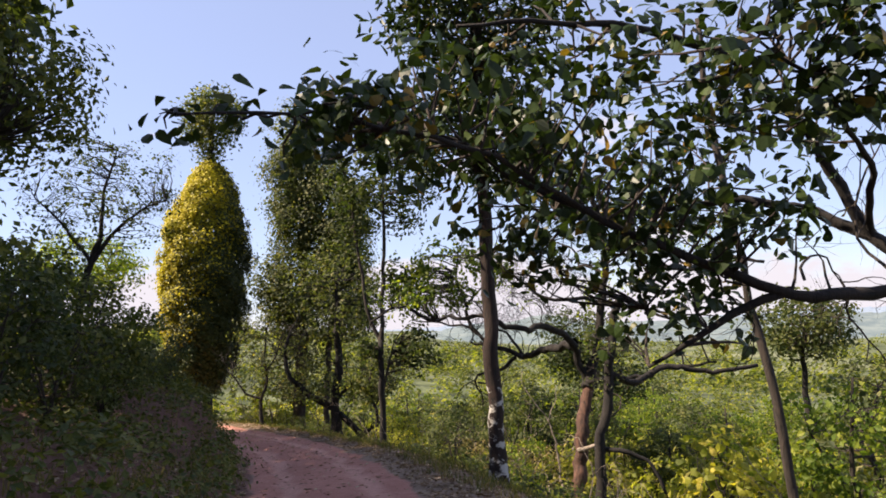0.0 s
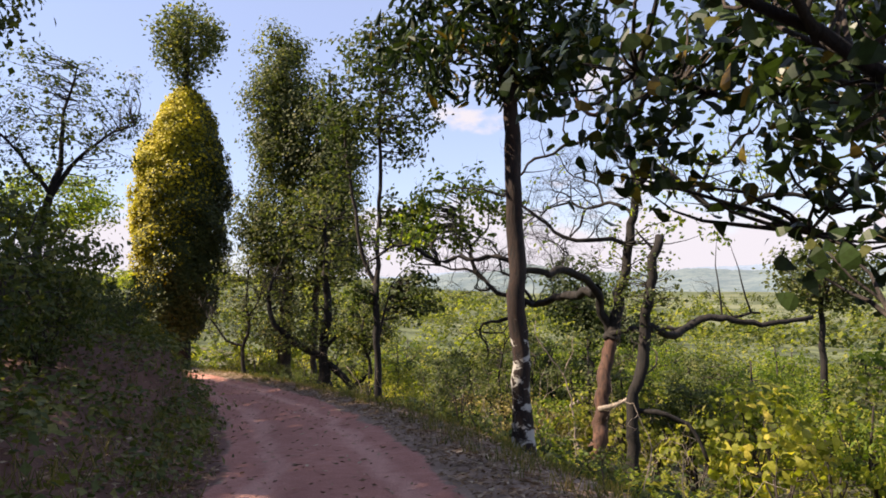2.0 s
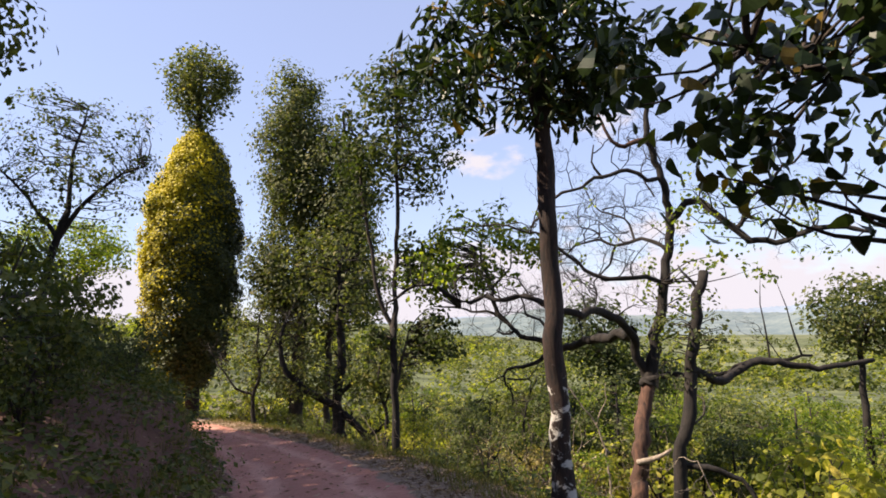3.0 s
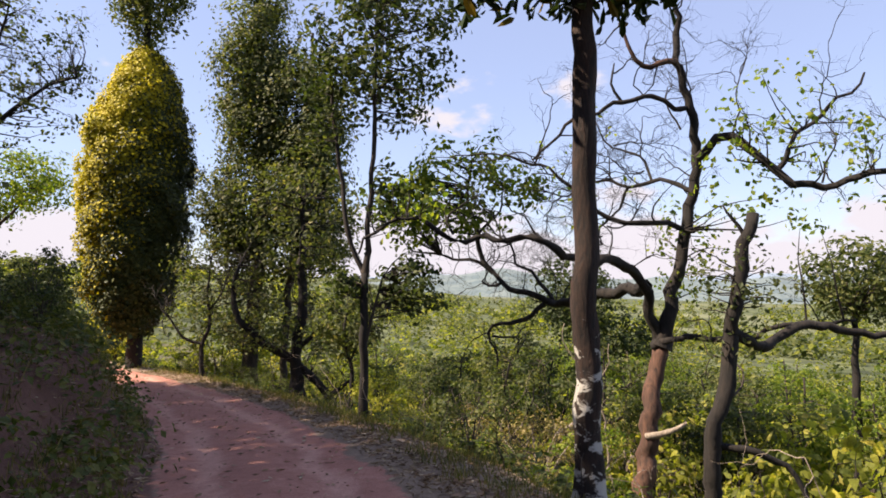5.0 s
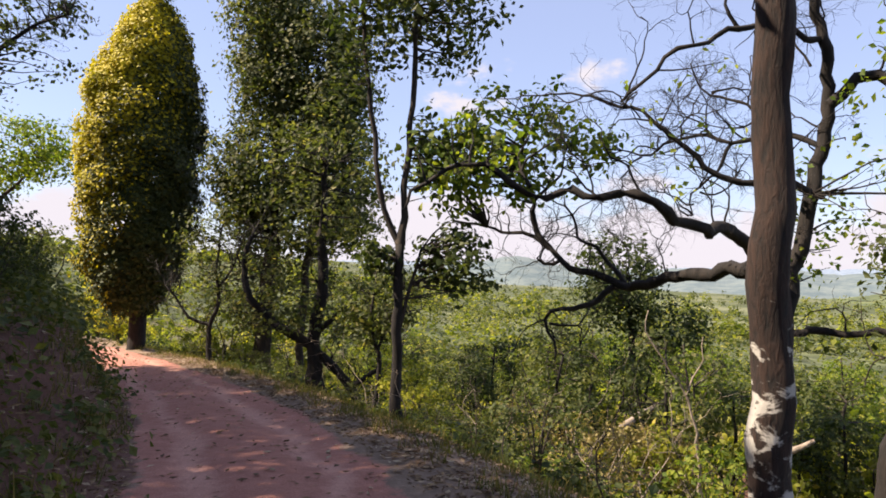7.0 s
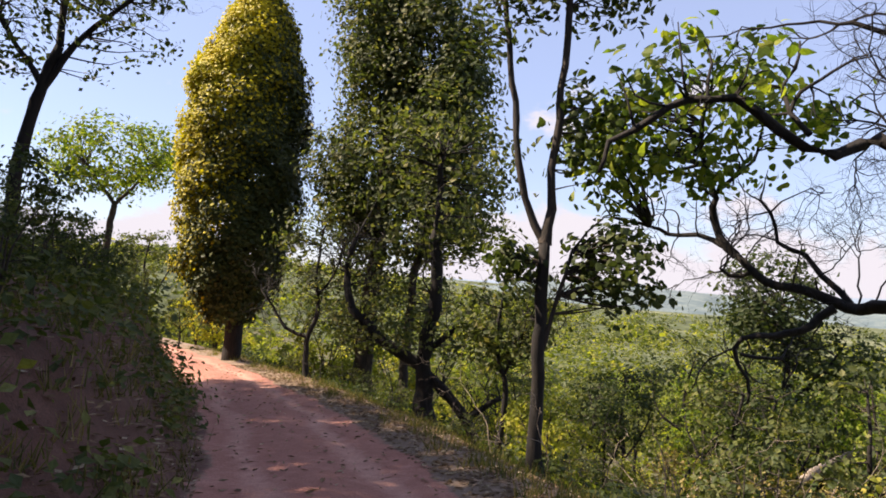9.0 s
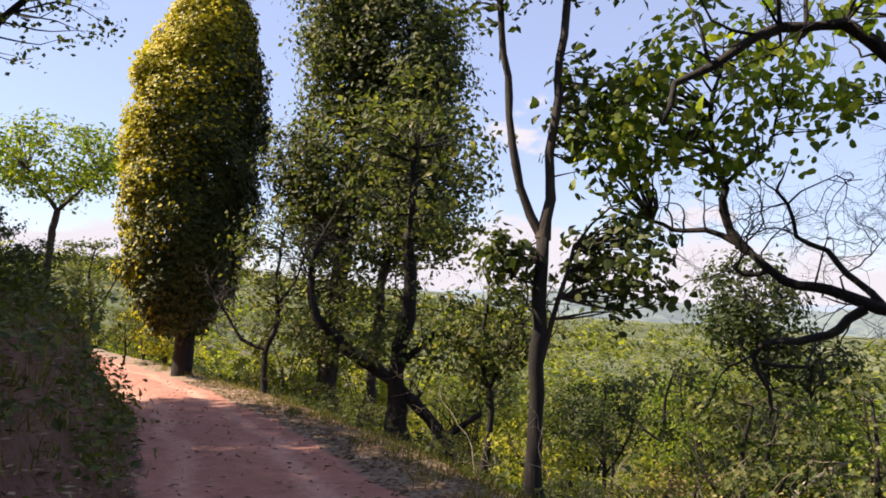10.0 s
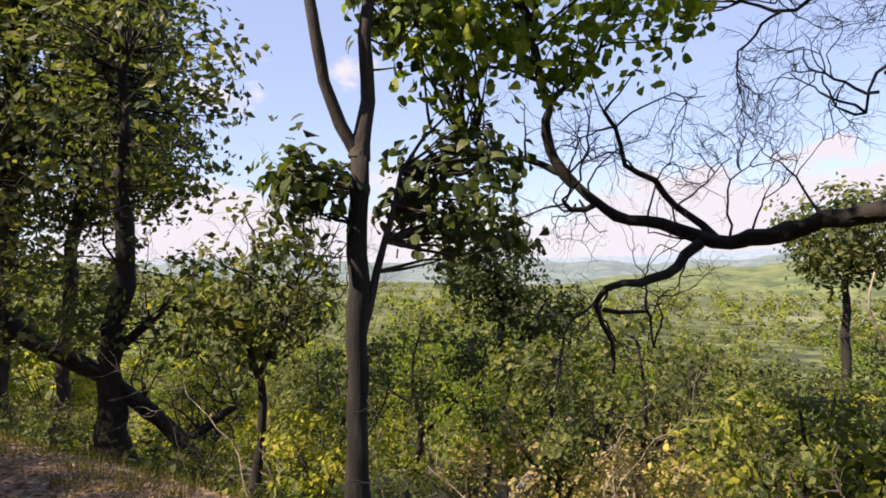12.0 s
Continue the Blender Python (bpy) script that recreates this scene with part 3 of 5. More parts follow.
FORK = (3.6, 17.5, -0.1)
tree("gnarled_tree", "gnarled half-bare tree with crooked dark limbs reaching over the slope", [
    ("trunk", [spot(3.0, 17.0), (3.1, 17.1, -2.4), (3.3, 17.3, -1.15), FORK], 0.17, 0.14, M_BARK_RED),
    ("trunk", [FORK, (3.9, 17.5, 1.07), (4.16, 17.4, 2.4), (4.27, 17.3, 3.4), (4.07, 17.2, 4.5), (3.84, 17.1, 5.2), (3.91, 17.1, 5.8), (3.7, 17.0, 7.2)], 0.125, 0.03),
    ("limb", [(4.27, 17.3, 3.3), (4.5, 17.15, 3.5), (4.83, 17.0, 3.6), (5.07, 16.7, 3.2), (5.48, 16.4, 2.76), (6.07, 16.1, 2.63), (6.71, 15.8, 2.86), (7.5, 15.5, 2.7)], 0.085, 0.035),
    ("limb", [(5.3, 16.55, 2.95), (5.45, 16.5, 3.2), (5.61, 16.4, 3.53), (6.09, 16.2, 3.96), (6.55, 16.0, 4.48)], 0.05, 0.018),
    ("limb", [(3.86, 17.1, 5.0), (3.5, 17.0, 4.92), (3.13, 17.0, 4.9), (2.94, 17.0, 5.25), (2.8, 17.0, 5.7)], 0.06, 0.02, M_BARK_RED),
    ("limb", [(4.1, 17.2, 4.2), (3.75, 17.1, 4.22), (3.36, 17.1, 4.38), (2.81, 17.0, 4.25), (2.56, 17.0, 4.09), (2.2, 17.0, 4.0), (1.82, 17.1, 3.81), (1.46, 17.3, 3.35), (1.3, 17.4, 3.25)], 0.05, 0.018),
    ("limb", [(2.81, 17.0, 4.25), (2.62, 17.0, 4.55), (2.7, 17.0, 4.9)], 0.028, 0.012),
    ("limb", [FORK, (3.38, 17.4, 0.5), (3.3, 17.2, 0.95), (3.04, 17.0, 1.2), (2.62, 16.6, 1.41), (1.83, 16.0, 1.42), (1.39, 15.7, 1.48), (1.08, 15.5, 1.68), (0.89, 15.45, 1.78), (0.37, 15.4, 1.75), (-0.3, 15.4, 1.81), (-0.63, 15.4, 1.96), (-1.0, 15.4, 2.05), (-1.25, 15.4, 2.01), (-1.55, 15.45, 1.8), (-1.7, 15.5, 1.6)], 0.1, 0.012),
    ("limb", [(3.28, 17.3, 1.0), (3.2, 17.9, 0.98), (3.04, 18.6, 0.82), (2.71, 19.3, 0.77), (2.48, 19.7, 0.63), (2.22, 20.3, 0.63), (1.73, 20.7, 0.81), (1.34, 21.0, 1.07), (1.01, 21.3, 1.39), (0.75, 21.5, 1.52), (0.38, 21.65, 1.68), (-0.1, 21.7, 1.75)], 0.12, 0.02),
    ("limb", [(1.1, 21.25, 1.3), (0.9, 21.3, 1.5), (0.75, 21.3, 1.87), (0.73, 21.2, 2.53), (0.46, 21.1, 3.1), (0.6, 20.9, 3.8)], 0.065, 0.018),
    ("limb", [(0.74, 21.25, 2.2), (1.15, 21.0, 2.6), (1.3, 20.8, 3.2)], 0.035, 0.012),
    ("limb", [(1.3, 21.05, 1.1), (0.95, 21.1, 0.95), (0.8, 21.1, 1.1)], 0.04, 0.015),
    ("limb", [(2.1, 20.3, 0.6), (1.75, 20.35, 0.36), (1.47, 20.4, 0.21), (0.89, 20.5, -0.05), (0.99, 20.5, -0.41), (1.05, 20.5, -0.75)], 0.06, 0.015),
    ("limb", [(0.95, 20.5, -0.1), (1.3, 20.5, -0.15), (1.55, 20.45, -0.2), (1.5, 20.4, -0.5)], 0.028, 0.01),
    ("limb", [(4.2, 17.35, 2.0), (3.7, 17.0, 2.08), (3.26, 16.8, 2.11), (2.49, 16.8, 2.19), (2.15, 16.8, 2.45), (1.86, 16.9, 2.77), (1.07, 17.2, 3.23), (0.6, 17.4, 3.4)], 0.055, 0.014),
    ("limb", [(2.3, 20.3, 0.66), (2.1, 20.7, 1.05), (1.62, 20.9, 1.55), (1.34, 21.0, 2.1)], 0.045, 0.02),
    ("limb", [(4.2, 17.35, 2.7), (3.85, 17.8, 3.0), (3.4, 18.4, 2.95), (2.9, 18.9, 3.1), (2.4, 19.3, 2.85), (2.0, 19.6, 3.0)], 0.045, 0.014),
    ("limb", [(3.4, 18.4, 2.95), (3.3, 18.6, 2.5), (3.05, 18.9, 2.2), (3.1, 19.1, 1.8)], 0.03, 0.012),
    ("limb", [(3.7, 18.0, 3.0), (3.6, 18.3, 3.5), (3.2, 18.7, 3.8), (2.9, 18.8, 4.3)], 0.03, 0.012),
    ("limb", [(-0.3, 15.4, 1.83), (-0.4, 15.6, 2.2), (-0.2, 15.8, 2.6)], 0.022, 0.008),
    ("limb", [(3.45, 17.5, -0.1), (4.0, 17.2, 0.1), (4.5, 16.9, 0.05), (5.4, 16.5, 0.3), (6.4, 16.2, 0.35)], 0.06, 0.025),
    ("limb", [(3.15, 17.1, -1.6), (3.45, 16.9, -1.5), (3.75, 16.8, -1.3)], 0.06, 0.03, M_DRY)],
    M_BARK, [
    dict(at=(0.5, 20.4, 3.25), size=(1.65, 1.0, 1.1), clumps=72, clump=0.16, leaves=17, leaf=0.14, wide=0.72, full="round"),
    dict(at=(-0.95, 15.6, 2.3), size=(0.7, 0.5, 0.4), clumps=20, clump=0.1, leaves=9, leaf=0.1, wide=0.7, full="round"),
    dict(at=(-0.75, 20.3, 2.65), size=(0.75, 0.7, 0.75), clumps=44, clump=0.15, leaves=16, leaf=0.14, wide=0.7, full="round"),
    dict(at=(2.2, 17.2, 3.2), size=(1.4, 1.0, 1.2), clumps=14, clump=0.13, leaves=6, leaf=0.11, wide=0.6),
    dict(at=(5.6, 16.2, 3.2), size=(1.9, 1.0, 1.5), clumps=44, clump=0.14, leaves=14, leaf=0.12, wide=0.65),
    dict(at=(4.15, 17.3, 1.7), size=(0.7, 0.6, 1.0), clumps=20, clump=0.14, leaves=14, leaf=0.11, wide=0.65)],
    M_LEAF_BRIGHT, 13,
    bare=[((1.0, 15.7, 1.8), (0.3, 0.2, 1), 0.9, 0.014, 3, 5), ((0.4, 15.4, 1.76), (0.2, 0.2, 1), 0.9, 0.012, 3, 5), ((2.2, 16.3, 1.42), (-0.2, 0, 1), 1.0, 0.014, 3, 5),
          ((3.95, 17.2, 3.8), (-0.5, 0.3, 1), 1.6, 0.02, 3, 5), ((4.75, 17.0, 3.6), (0.2, 0, 1), 1.5, 0.02, 3, 5), ((5.9, 16.2, 2.7), (0.4, 0, 1), 1.5, 0.02, 3, 5),
          ((1.2, 21.1, 1.2), (0.3, 0, 1), 1.0, 0.014, 3, 5), ((1.7, 20.7, 0.82), (0.2, 0, 1), 1.2, 0.014, 3, 5), ((2.3, 20.1, 0.65), (0.2, 0, 1), 1.2, 0.016, 3, 5), ((2.7, 19.3, 0.8), (0.1, 0, 1), 1.2, 0.016, 3, 5),
          ((2.2, 17.0, 2.4), (-0.2, 0, 1), 1.2, 0.014, 3, 5), ((1.5, 17.1, 3.0), (-0.4, 0, 0.8), 1.0, 0.012, 3, 4), ((2.2, 17.0, 4.0), (0, 0, 1), 1.0, 0.014, 3, 4),
          ((0.4, 21.6, 1.65), (-0.6, 0, -0.2), 0.9, 0.012, 3, 4), ((1.0, 20.5, -0.3), (0.6, 0, -0.5), 0.9, 0.012, 3, 4), ((2.0, 20.4, 0.5), (-0.3, 0, -0.8), 0.9, 0.012, 3, 4),
          ((6.9, 15.7, 2.8), (0.4, 0, 0.8), 1.5, 0.02, 3, 4), ((3.3, 18.5, 2.95), (-0.5, 0.3, 0.5), 1.2, 0.02, 3, 6), ((2.8, 18.95, 3.05), (0.2, 0.2, 0.8), 1.1, 0.02, 3, 6),
          ((3.1, 18.9, 2.2), (0.5, 0, -0.5), 1.2, 0.02, 3, 6), ((3.2, 18.7, 3.8), (0.3, 0.2, 0.3), 1.1, 0.02, 3, 6), ((2.3, 19.4, 2.85), (-0.5, 0.2, -0.4), 1.0, 0.018, 3, 6),
          ((3.6, 18.2, 3.2), (0.5, 0.5, 0.3), 1.2, 0.02, 3, 6), ((3.0, 18.9, 2.0), (-0.6, 0.2, -0.1), 1.0, 0.018, 3, 6)], wobble=0.05, step=0.16, thorny=64, twig=M_BARK)

tree("forked_tree", "slender tree forking in two pale stems behind the verge", [
    ("trunk", [spot(-1.83, 20), (-1.85, 20, -0.5), (-1.83, 20, 1.3)], 0.095, 0.08, M_BARK),
    ("trunk", [(-1.83, 20, 1.3), (-1.72, 20, 2.6), (-1.62, 20, 4.2), (-1.5, 20, 8.2)], 0.06, 0.03),
    ("limb", [(-1.83, 20, 1.3), (-2.1, 20, 1.9), (-2.25, 20, 2.8), (-2.45, 20, 4.4), (-2.6, 20, 6.2)], 0.055, 0.025),
    ("limb", [(-1.83, 20, -0.2), (-1.6, 20, 0.6), (-1.45, 20, 1.2)], 0.04, 0.02)],
    M_BARK_GREY, [
    dict(at=(-0.85, 20.2, 1.0), size=(0.72, 0.6, 0.78), clumps=60, clump=0.13, leaves=13, leaf=0.13, wide=0.72, full="round"),
    dict(at=(-2.25, 20.1, 1.05), size=(0.3, 0.4, 0.3), clumps=14, clump=0.12, leaves=18, leaf=0.14, wide=0.72, full="round"),
    dict(at=(-1.35, 20.2, 2.9), size=(0.5, 0.6, 0.9), clumps=24, clump=0.15, leaves=14, leaf=0.15, wide=0.65, full="round"),
    dict(at=(-2.5, 20, 4.6), size=(0.5, 0.6, 0.9), clumps=18, clump=0.15, leaves=16, leaf=0.14, wide=0.5, hang=0.6),
    dict(at=(-1.55, 20, 6.3), size=(1.75, 1.5, 2.1), clumps=170, clump=0.19, leaves=24, leaf=0.16, wide=0.6)],
    M_LEAF_DARK, 14)

tree("crooked_tree", "low crooked multi-limbed tree leaning out from the road edge", [
    ("trunk", [spot(-3.96, 25), (-4.00, 25, -1.6), (-4.10, 25, -1.0), (-3.85, 25, 0.2), (-3.90, 25, 1.6), (-3.80, 25, 3.4)], 0.2, 0.05),
    ("limb", [(-4.10, 25, -1.05), (-4.80, 25, -0.7), (-5.40, 25, -0.1), (-5.85, 25, 0.8), (-5.60, 25, 1.6)], 0.13, 0.05),
    ("limb", [(-4.08, 25, -1.15), (-3.6, 25, -1.5), (-3.2, 24.9, -1.95), (-2.95, 24.7, -2.3), (-2.66, 24.3, -2.8), (-2.5, 24.1, -3.2)], 0.11, 0.1),
    ("limb", [(-3.1, 24.85, -2.1), (-2.75, 24.8, -1.85), (-2.35, 24.7, -1.6)], 0.075, 0.05),
    ("limb", [(-4.05, 25, -0.8), (-3.30, 25, -0.2), (-2.80, 25, -0.3)], 0.07, 0.03)],
    M_BARK, [
    dict(at=(-3.90, 25, 2.9), size=(1.7, 1.4, 2.1), clumps=80, clump=0.22, leaves=26, leaf=0.16, wide=0.62),
    dict(at=(-3.60, 25, -0.1), size=(1.9, 1.2, 0.9), clumps=56, clump=0.17, leaves=20, leaf=0.14, wide=0.6),
    dict(at=(-5.4, 25, 0.2), size=(0.7, 0.9, 1.2), clumps=26, clump=0.16, leaves=18, leaf=0.14, wide=0.6)],
    M_LEAF_MID, 15, thorny=40, twig=M_BARK, bare=[((-3.90, 25, 0.4), (0.3, 0, 1), 2.0, 0.02, 2, 4), ((-5.80, 25, 0.6), (0.3, 0, 1), 1.8, 0.02, 2, 4)], wobble=0.05)

tree("tall_leafy_tree", "tall narrow tree clad in olive foliage and hanging vines", [
    ("trunk", [spot(-6.44, 30), (-6.3, 30, 0), (-6.1, 30, 1.8), (-6.0, 30, 5), (-6.1, 30, 11)], 0.3, 0.06),
    ("trunk", [spot(-5.2, 29.6), (-5.0, 29.6, 0.5), (-4.6, 29.6, 3), (-4.3, 29.6, 7), (-4.1, 29.6, 10)], 0.14, 0.05),
    ("limb", [(-6.1, 30, 2.2), (-7.0, 30, 3.2), (-7.6, 30, 4.2)], 0.08, 0.03)],
    M_BARK_GREY, [
    dict(at=(-6.15, 30, 8.4), size=(1.35, 1.5, 3.6), clumps=170, clump=0.3, leaves=110, leaf=0.15, wide=0.66, inner=0.1),
    dict(at=(-6.7, 30, 3.7), size=(1.5, 1.5, 1.9), clumps=120, clump=0.26, leaves=80, leaf=0.15, wide=0.66),
    dict(at=(-4.4, 29.6, 6.2), size=(1.5, 1.5, 3.2), clumps=170, clump=0.32, leaves=110, leaf=0.15, wide=0.66, inner=0.1),
    dict(at=(-3.9, 29.6, 3.0), size=(1.3, 1.4, 1.7), clumps=70, clump=0.28, leaves=78, leaf=0.15, wide=0.62),
    dict(at=(-5.5, 29.8, 2.2), size=(1.8, 1.4, 1.3), clumps=60, clump=0.26, leaves=64, leaf=0.15, wide=0.62),
    dict(at=(-5.8, 30, -0.2), size=(2.3, 1.4, 1.3), clumps=54, clump=0.24, leaves=44, leaf=0.14, wide=0.6)],
    M_LEAF_MID, 16, thorny=24, twig=M_BARK)

# column tree: a trunk wrapped to the top in creeper, with a bare neck and a tuft
def column_tree():
    rng = np.random.default_rng(21)
    base = spot(-10.96, 31.5)
    thing = tagged(new("column_tree"), "tall columnar tree wrapped in yellow-green creeper with a tufted top", "tree")
    thing.location = base
    b = np.array(base)
    w = Wood()
    line = bend([base, (-10.9, 31.5, 1), (-10.9, 31.5, 6), (-10.6, 31.5, 10), (-10.45, 31.5, 12.6)], 0.4, 0.03, rng)
    w.limb(line - b, np.linspace(0.3, 0.1, len(line)), 12, 0.05, rng)
    part("trunk", w.mesh("trunk", M_BARK), thing)
    n, per = 1500, 74
    z = rng.uniform(0, 1, n) ** 0.92
    ang = rng.uniform(0, 2 * np.pi, n)
    prof = np.interp(z, [0, 0.06, 0.14, 0.24, 0.42, 0.58, 0.76, 0.88, 0.95, 1.0], [0.55, 1.05, 1.5, 1.65, 1.8, 1.82, 1.5, 1.12, 0.72, 0.2])
    lump = 1 + 0.07 * np.sin(ang * 3 + z * 21) + 0.07 * np.sin(ang * 5 - z * 37 + 1) + 0.05 * np.sin(ang * 9 + z * 70)
    r = prof * lump * np.where(rng.uniform(0, 1, n) < 0.12, rng.uniform(1.0, 1.14, n), rng.uniform(0.9, 1.0, n))
    axis = np.interp(z, [0, 1], [-11.2, -10.6])
    cl = np.stack([axis + np.cos(ang) * r, 31.5 + np.sin(ang) * r, -0.6 + z * 10.3], 1)
    off = rng.normal(0, 1, (n * per, 3))
    spoke = np.repeat(np.stack([np.cos(ang), np.sin(ang), 0 * ang], 1), per, 0)
    off -= 0.65 * spoke * (off * spoke).sum(1)[:, None]     # flat sprays lying on the flank
    at = np.repeat(cl, per, 0) + off * np.array([0.16, 0.16, 0.18])
    radial = np.repeat(np.stack([np.cos(ang), np.sin(ang), 0.25 + 0 * ang], 1), per, 0)
    a, q = leaf_cloud(rng, at - b, 0.135, 0.72, 0.25, out=radial * 2.4 + off * 0.5, sky=0.15)
    lit_share = np.interp(at[:, 2], [0.0, 3, 6.5, 9.5], [-0.1, 0.3, 0.7, 1.2]) - 0.55 * np.repeat(np.cos(ang), per)
    young = rng.uniform(0, 1, len(q)) < lit_share       # sunlight painted as yellow leaves, on the sun-facing flank and the top
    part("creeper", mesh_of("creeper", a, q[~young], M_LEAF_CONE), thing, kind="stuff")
    part("young_creeper", mesh_of("young_creeper", a, q[young], M_LEAF_SUNLIT), thing, "yellow creeper leaves with sunlight put into their colour", kind="stuff")
    cl = np.array([-10.4, 31.5, 12.1]) + in_ball(rng, 110, 0.3) * np.array([1.55, 1.4, 1.4])
    cl[-10:] = np.array([-10.55, 31.5, 10.4]) + in_ball(rng, 10, 0.3) * np.array([0.4, 0.4, 0.5])
    at = np.repeat(cl, 45, 0) + rng.normal(0, 0.22, (110 * 45, 3))
    a, q = leaf_cloud(rng, at - b, 0.2, 0.5, 0.2)
    part("crown", mesh_of("crown", a, q, M_LEAF_MID), thing, "olive leaf tuft", kind="stuff")


column_tree()

# near broad-leaved tree whose branches hang over the track
NEAR_STEMS = [
    ("trunk", [spot(5.2, 5.6), (5.1, 5.5, -0.2), (4.7, 5.3, 0.8), (4.1, 5.1, 1.4)], 0.17, 0.12),
    ("limb", [(4.1, 5.1, 1.4), (3.5, 4.95, 1.6), (2.95, 4.9, 1.62), (2.5, 4.85, 1.65), (2.1, 4.85, 1.78), (1.75, 4.8, 1.95), (1.45, 4.8, 2.06), (1.05, 4.75, 2.28), (0.65, 4.7, 2.48), (0.2, 4.5, 2.75)], 0.055, 0.014),
    ("limb", [(1.05, 4.75, 2.28), (0.5, 4.2, 2.5), (-0.1, 3.7, 2.6), (-0.7, 3.3, 2.62), (-1.15, 3.0, 2.55)], 0.022, 0.006),
    ("limb", [(2.5, 4.85, 1.65), (2.1, 4.9, 1.5), (1.75, 5.0, 1.3), (1.5, 5.1, 1.15)], 0.035, 0.012),
    ("limb", [(4.1, 5.1, 1.4), (3.6, 5.6, 2.1), (2.9, 6.0, 2.5), (2.1, 6.2, 2.5), (1.4, 6.3, 2.45), (0.8, 6.2, 2.6)], 0.06, 0.012),
    ("limb", [(3.6, 5.6, 2.1), (3.1, 4.8, 2.6), (2.5, 4.2, 2.9), (1.9, 3.8, 3.1)], 0.03, 0.008),
    ("limb", [(2.9, 6.0, 2.5), (2.3, 6.3, 2.0), (1.9, 6.4, 1.6)], 0.03, 0.01),
    ("limb", [(3.6, 5.6, 2.1), (3.0, 5.4, 3.0), (2.2, 5.0, 3.5), (1.2, 4.6, 3.6), (0.2, 4.3, 3.5)], 0.05, 0.012)]
near_crowns = [
    dict(at=(0.3, 4.3, 2.85), size=(1.35, 0.7, 0.45), clumps=46, clump=0.11, leaves=13, leaf=0.115, wide=0.66, full="round", singly=300),
    dict(at=(-0.65, 3.4, 2.62), size=(0.75, 0.35, 0.14), clumps=30, clump=0.07, leaves=9, leaf=0.1, wide=0.55, full="round"),
    dict(at=(1.9, 4.9, 2.4), size=(1.2, 0.7, 0.75), clumps=46, clump=0.13, leaves=14, leaf=0.115, wide=0.66, full="round"),
    dict(at=(1.5, 5.1, 3.4), size=(1.5, 0.9, 0.6), clumps=34, clump=0.14, leaves=14, leaf=0.115, wide=0.66, full="round"),
    dict(at=(1.35, 6.2, 2.45), size=(1.2, 0.6, 0.7), clumps=78, clump=0.12, leaves=13, leaf=0.115, wide=0.66, full="round"),
    dict(at=(2.25, 4.0, 3.0), size=(0.75, 0.5, 0.55), clumps=44, clump=0.13, leaves=13, leaf=0.115, wide=0.66, full="round"),
    dict(at=(2.0, 5.6, 1.55), size=(0.7, 0.8, 0.4), clumps=24, clump=0.12, leaves=11, leaf=0.11, wide=0.66, full="round")]
tree("broadleaf_tree", "spreading tree with broad dark leaves on arching branches over the track", NEAR_STEMS, M_BARK, near_crowns, M_LEAF_BIG, 17,
     bare=[((2.6, 4.85, 1.72), (0.2, 0.3, 1), 1.0, 0.012, 3, 4), ((3.3, 4.9, 1.7), (0, 0.3, 1), 1.2, 0.014, 3, 4), ((2.0, 4.9, 1.8), (0.3, 0.3, -0.5), 0.8, 0.01, 2, 4),
           ((2.5, 6.2, 2.5), (0.1, 0.3, 1), 1.0, 0.012, 3, 4), ((3.0, 4.9, 1.65), (-0.5, 0.3, -0.5), 0.9, 0.01, 3, 4)], step=0.15, wobble=0.02)

tree("young_tree", "young bushy tree with thin crooked stems below the verge", [
    ("trunk", [spot(-2.4, 22.6), (-2.3, 22.6, -1.2), (-2.45, 22.6, -0.2), (-2.4, 22.6, 0.8)], 0.06, 0.02),
    ("limb", [(-2.35, 22.6, -0.9), (-2.0, 22.6, -0.2), (-1.8, 22.6, 0.4)], 0.035, 0.01)],
    M_BARK, [dict(at=(-2.4, 22.5, 0.2), size=(0.95, 0.8, 1.1), clumps=60, clump=0.15, leaves=26, leaf=0.13, wide=0.62)], M_LEAF_MID, 22, thorny=14, twig=M_BARK)
tree("young_tree", "small crooked tree with thin foliage at the road edge", [
    ("trunk", [spot(-7.5, 28.3), (-7.6, 28.3, -1.0), (-7.3, 28.3, -0.2), (-7.4, 28.3, 1.0), (-7.2, 28.3, 2.2)], 0.08, 0.02),
    ("limb", [(-7.5, 28.3, -0.9), (-8.2, 28.3, -0.7), (-8.6, 28.3, -0.1), (-8.9, 28.3, 0.3)], 0.05, 0.015),
    ("limb", [(-7.35, 28.3, 0.2), (-6.9, 28.3, 0.8), (-6.7, 28.3, 1.6)], 0.04, 0.012)],
    M_BARK, [dict(at=(-7.4, 28.3, 1.2), size=(1.2, 0.9, 1.5), clumps=50, clump=0.2, leaves=22, leaf=0.15, wide=0.6)], M_LEAF_MID, 23, thorny=24, twig=M_BARK)
tree("dark_tree", "round dark-leaved tree rising from the slope below", [
    ("trunk", [spot(7.3, 35), (7.3, 35, -4), (7.2, 35, -1.5), (7.0, 35, 0.5)], 0.2, 0.08),
    ("limb", [(7.3, 35, -3), (8.4, 35, -1.8), (9.0, 35, -1.0)], 0.1, 0.03)],
    M_BARK, [dict(at=(6.6, 35, 0.3), size=(1.7, 1.6, 1.9), clumps=70, clump=0.32, leaves=40, leaf=0.24, wide=0.55),
             dict(at=(8.4, 35, -1.5), size=(2.0, 1.6, 1.2), clumps=50, clump=0.32, leaves=36, leaf=0.24, wide=0.55)], M_LEAF_DARK, 24)
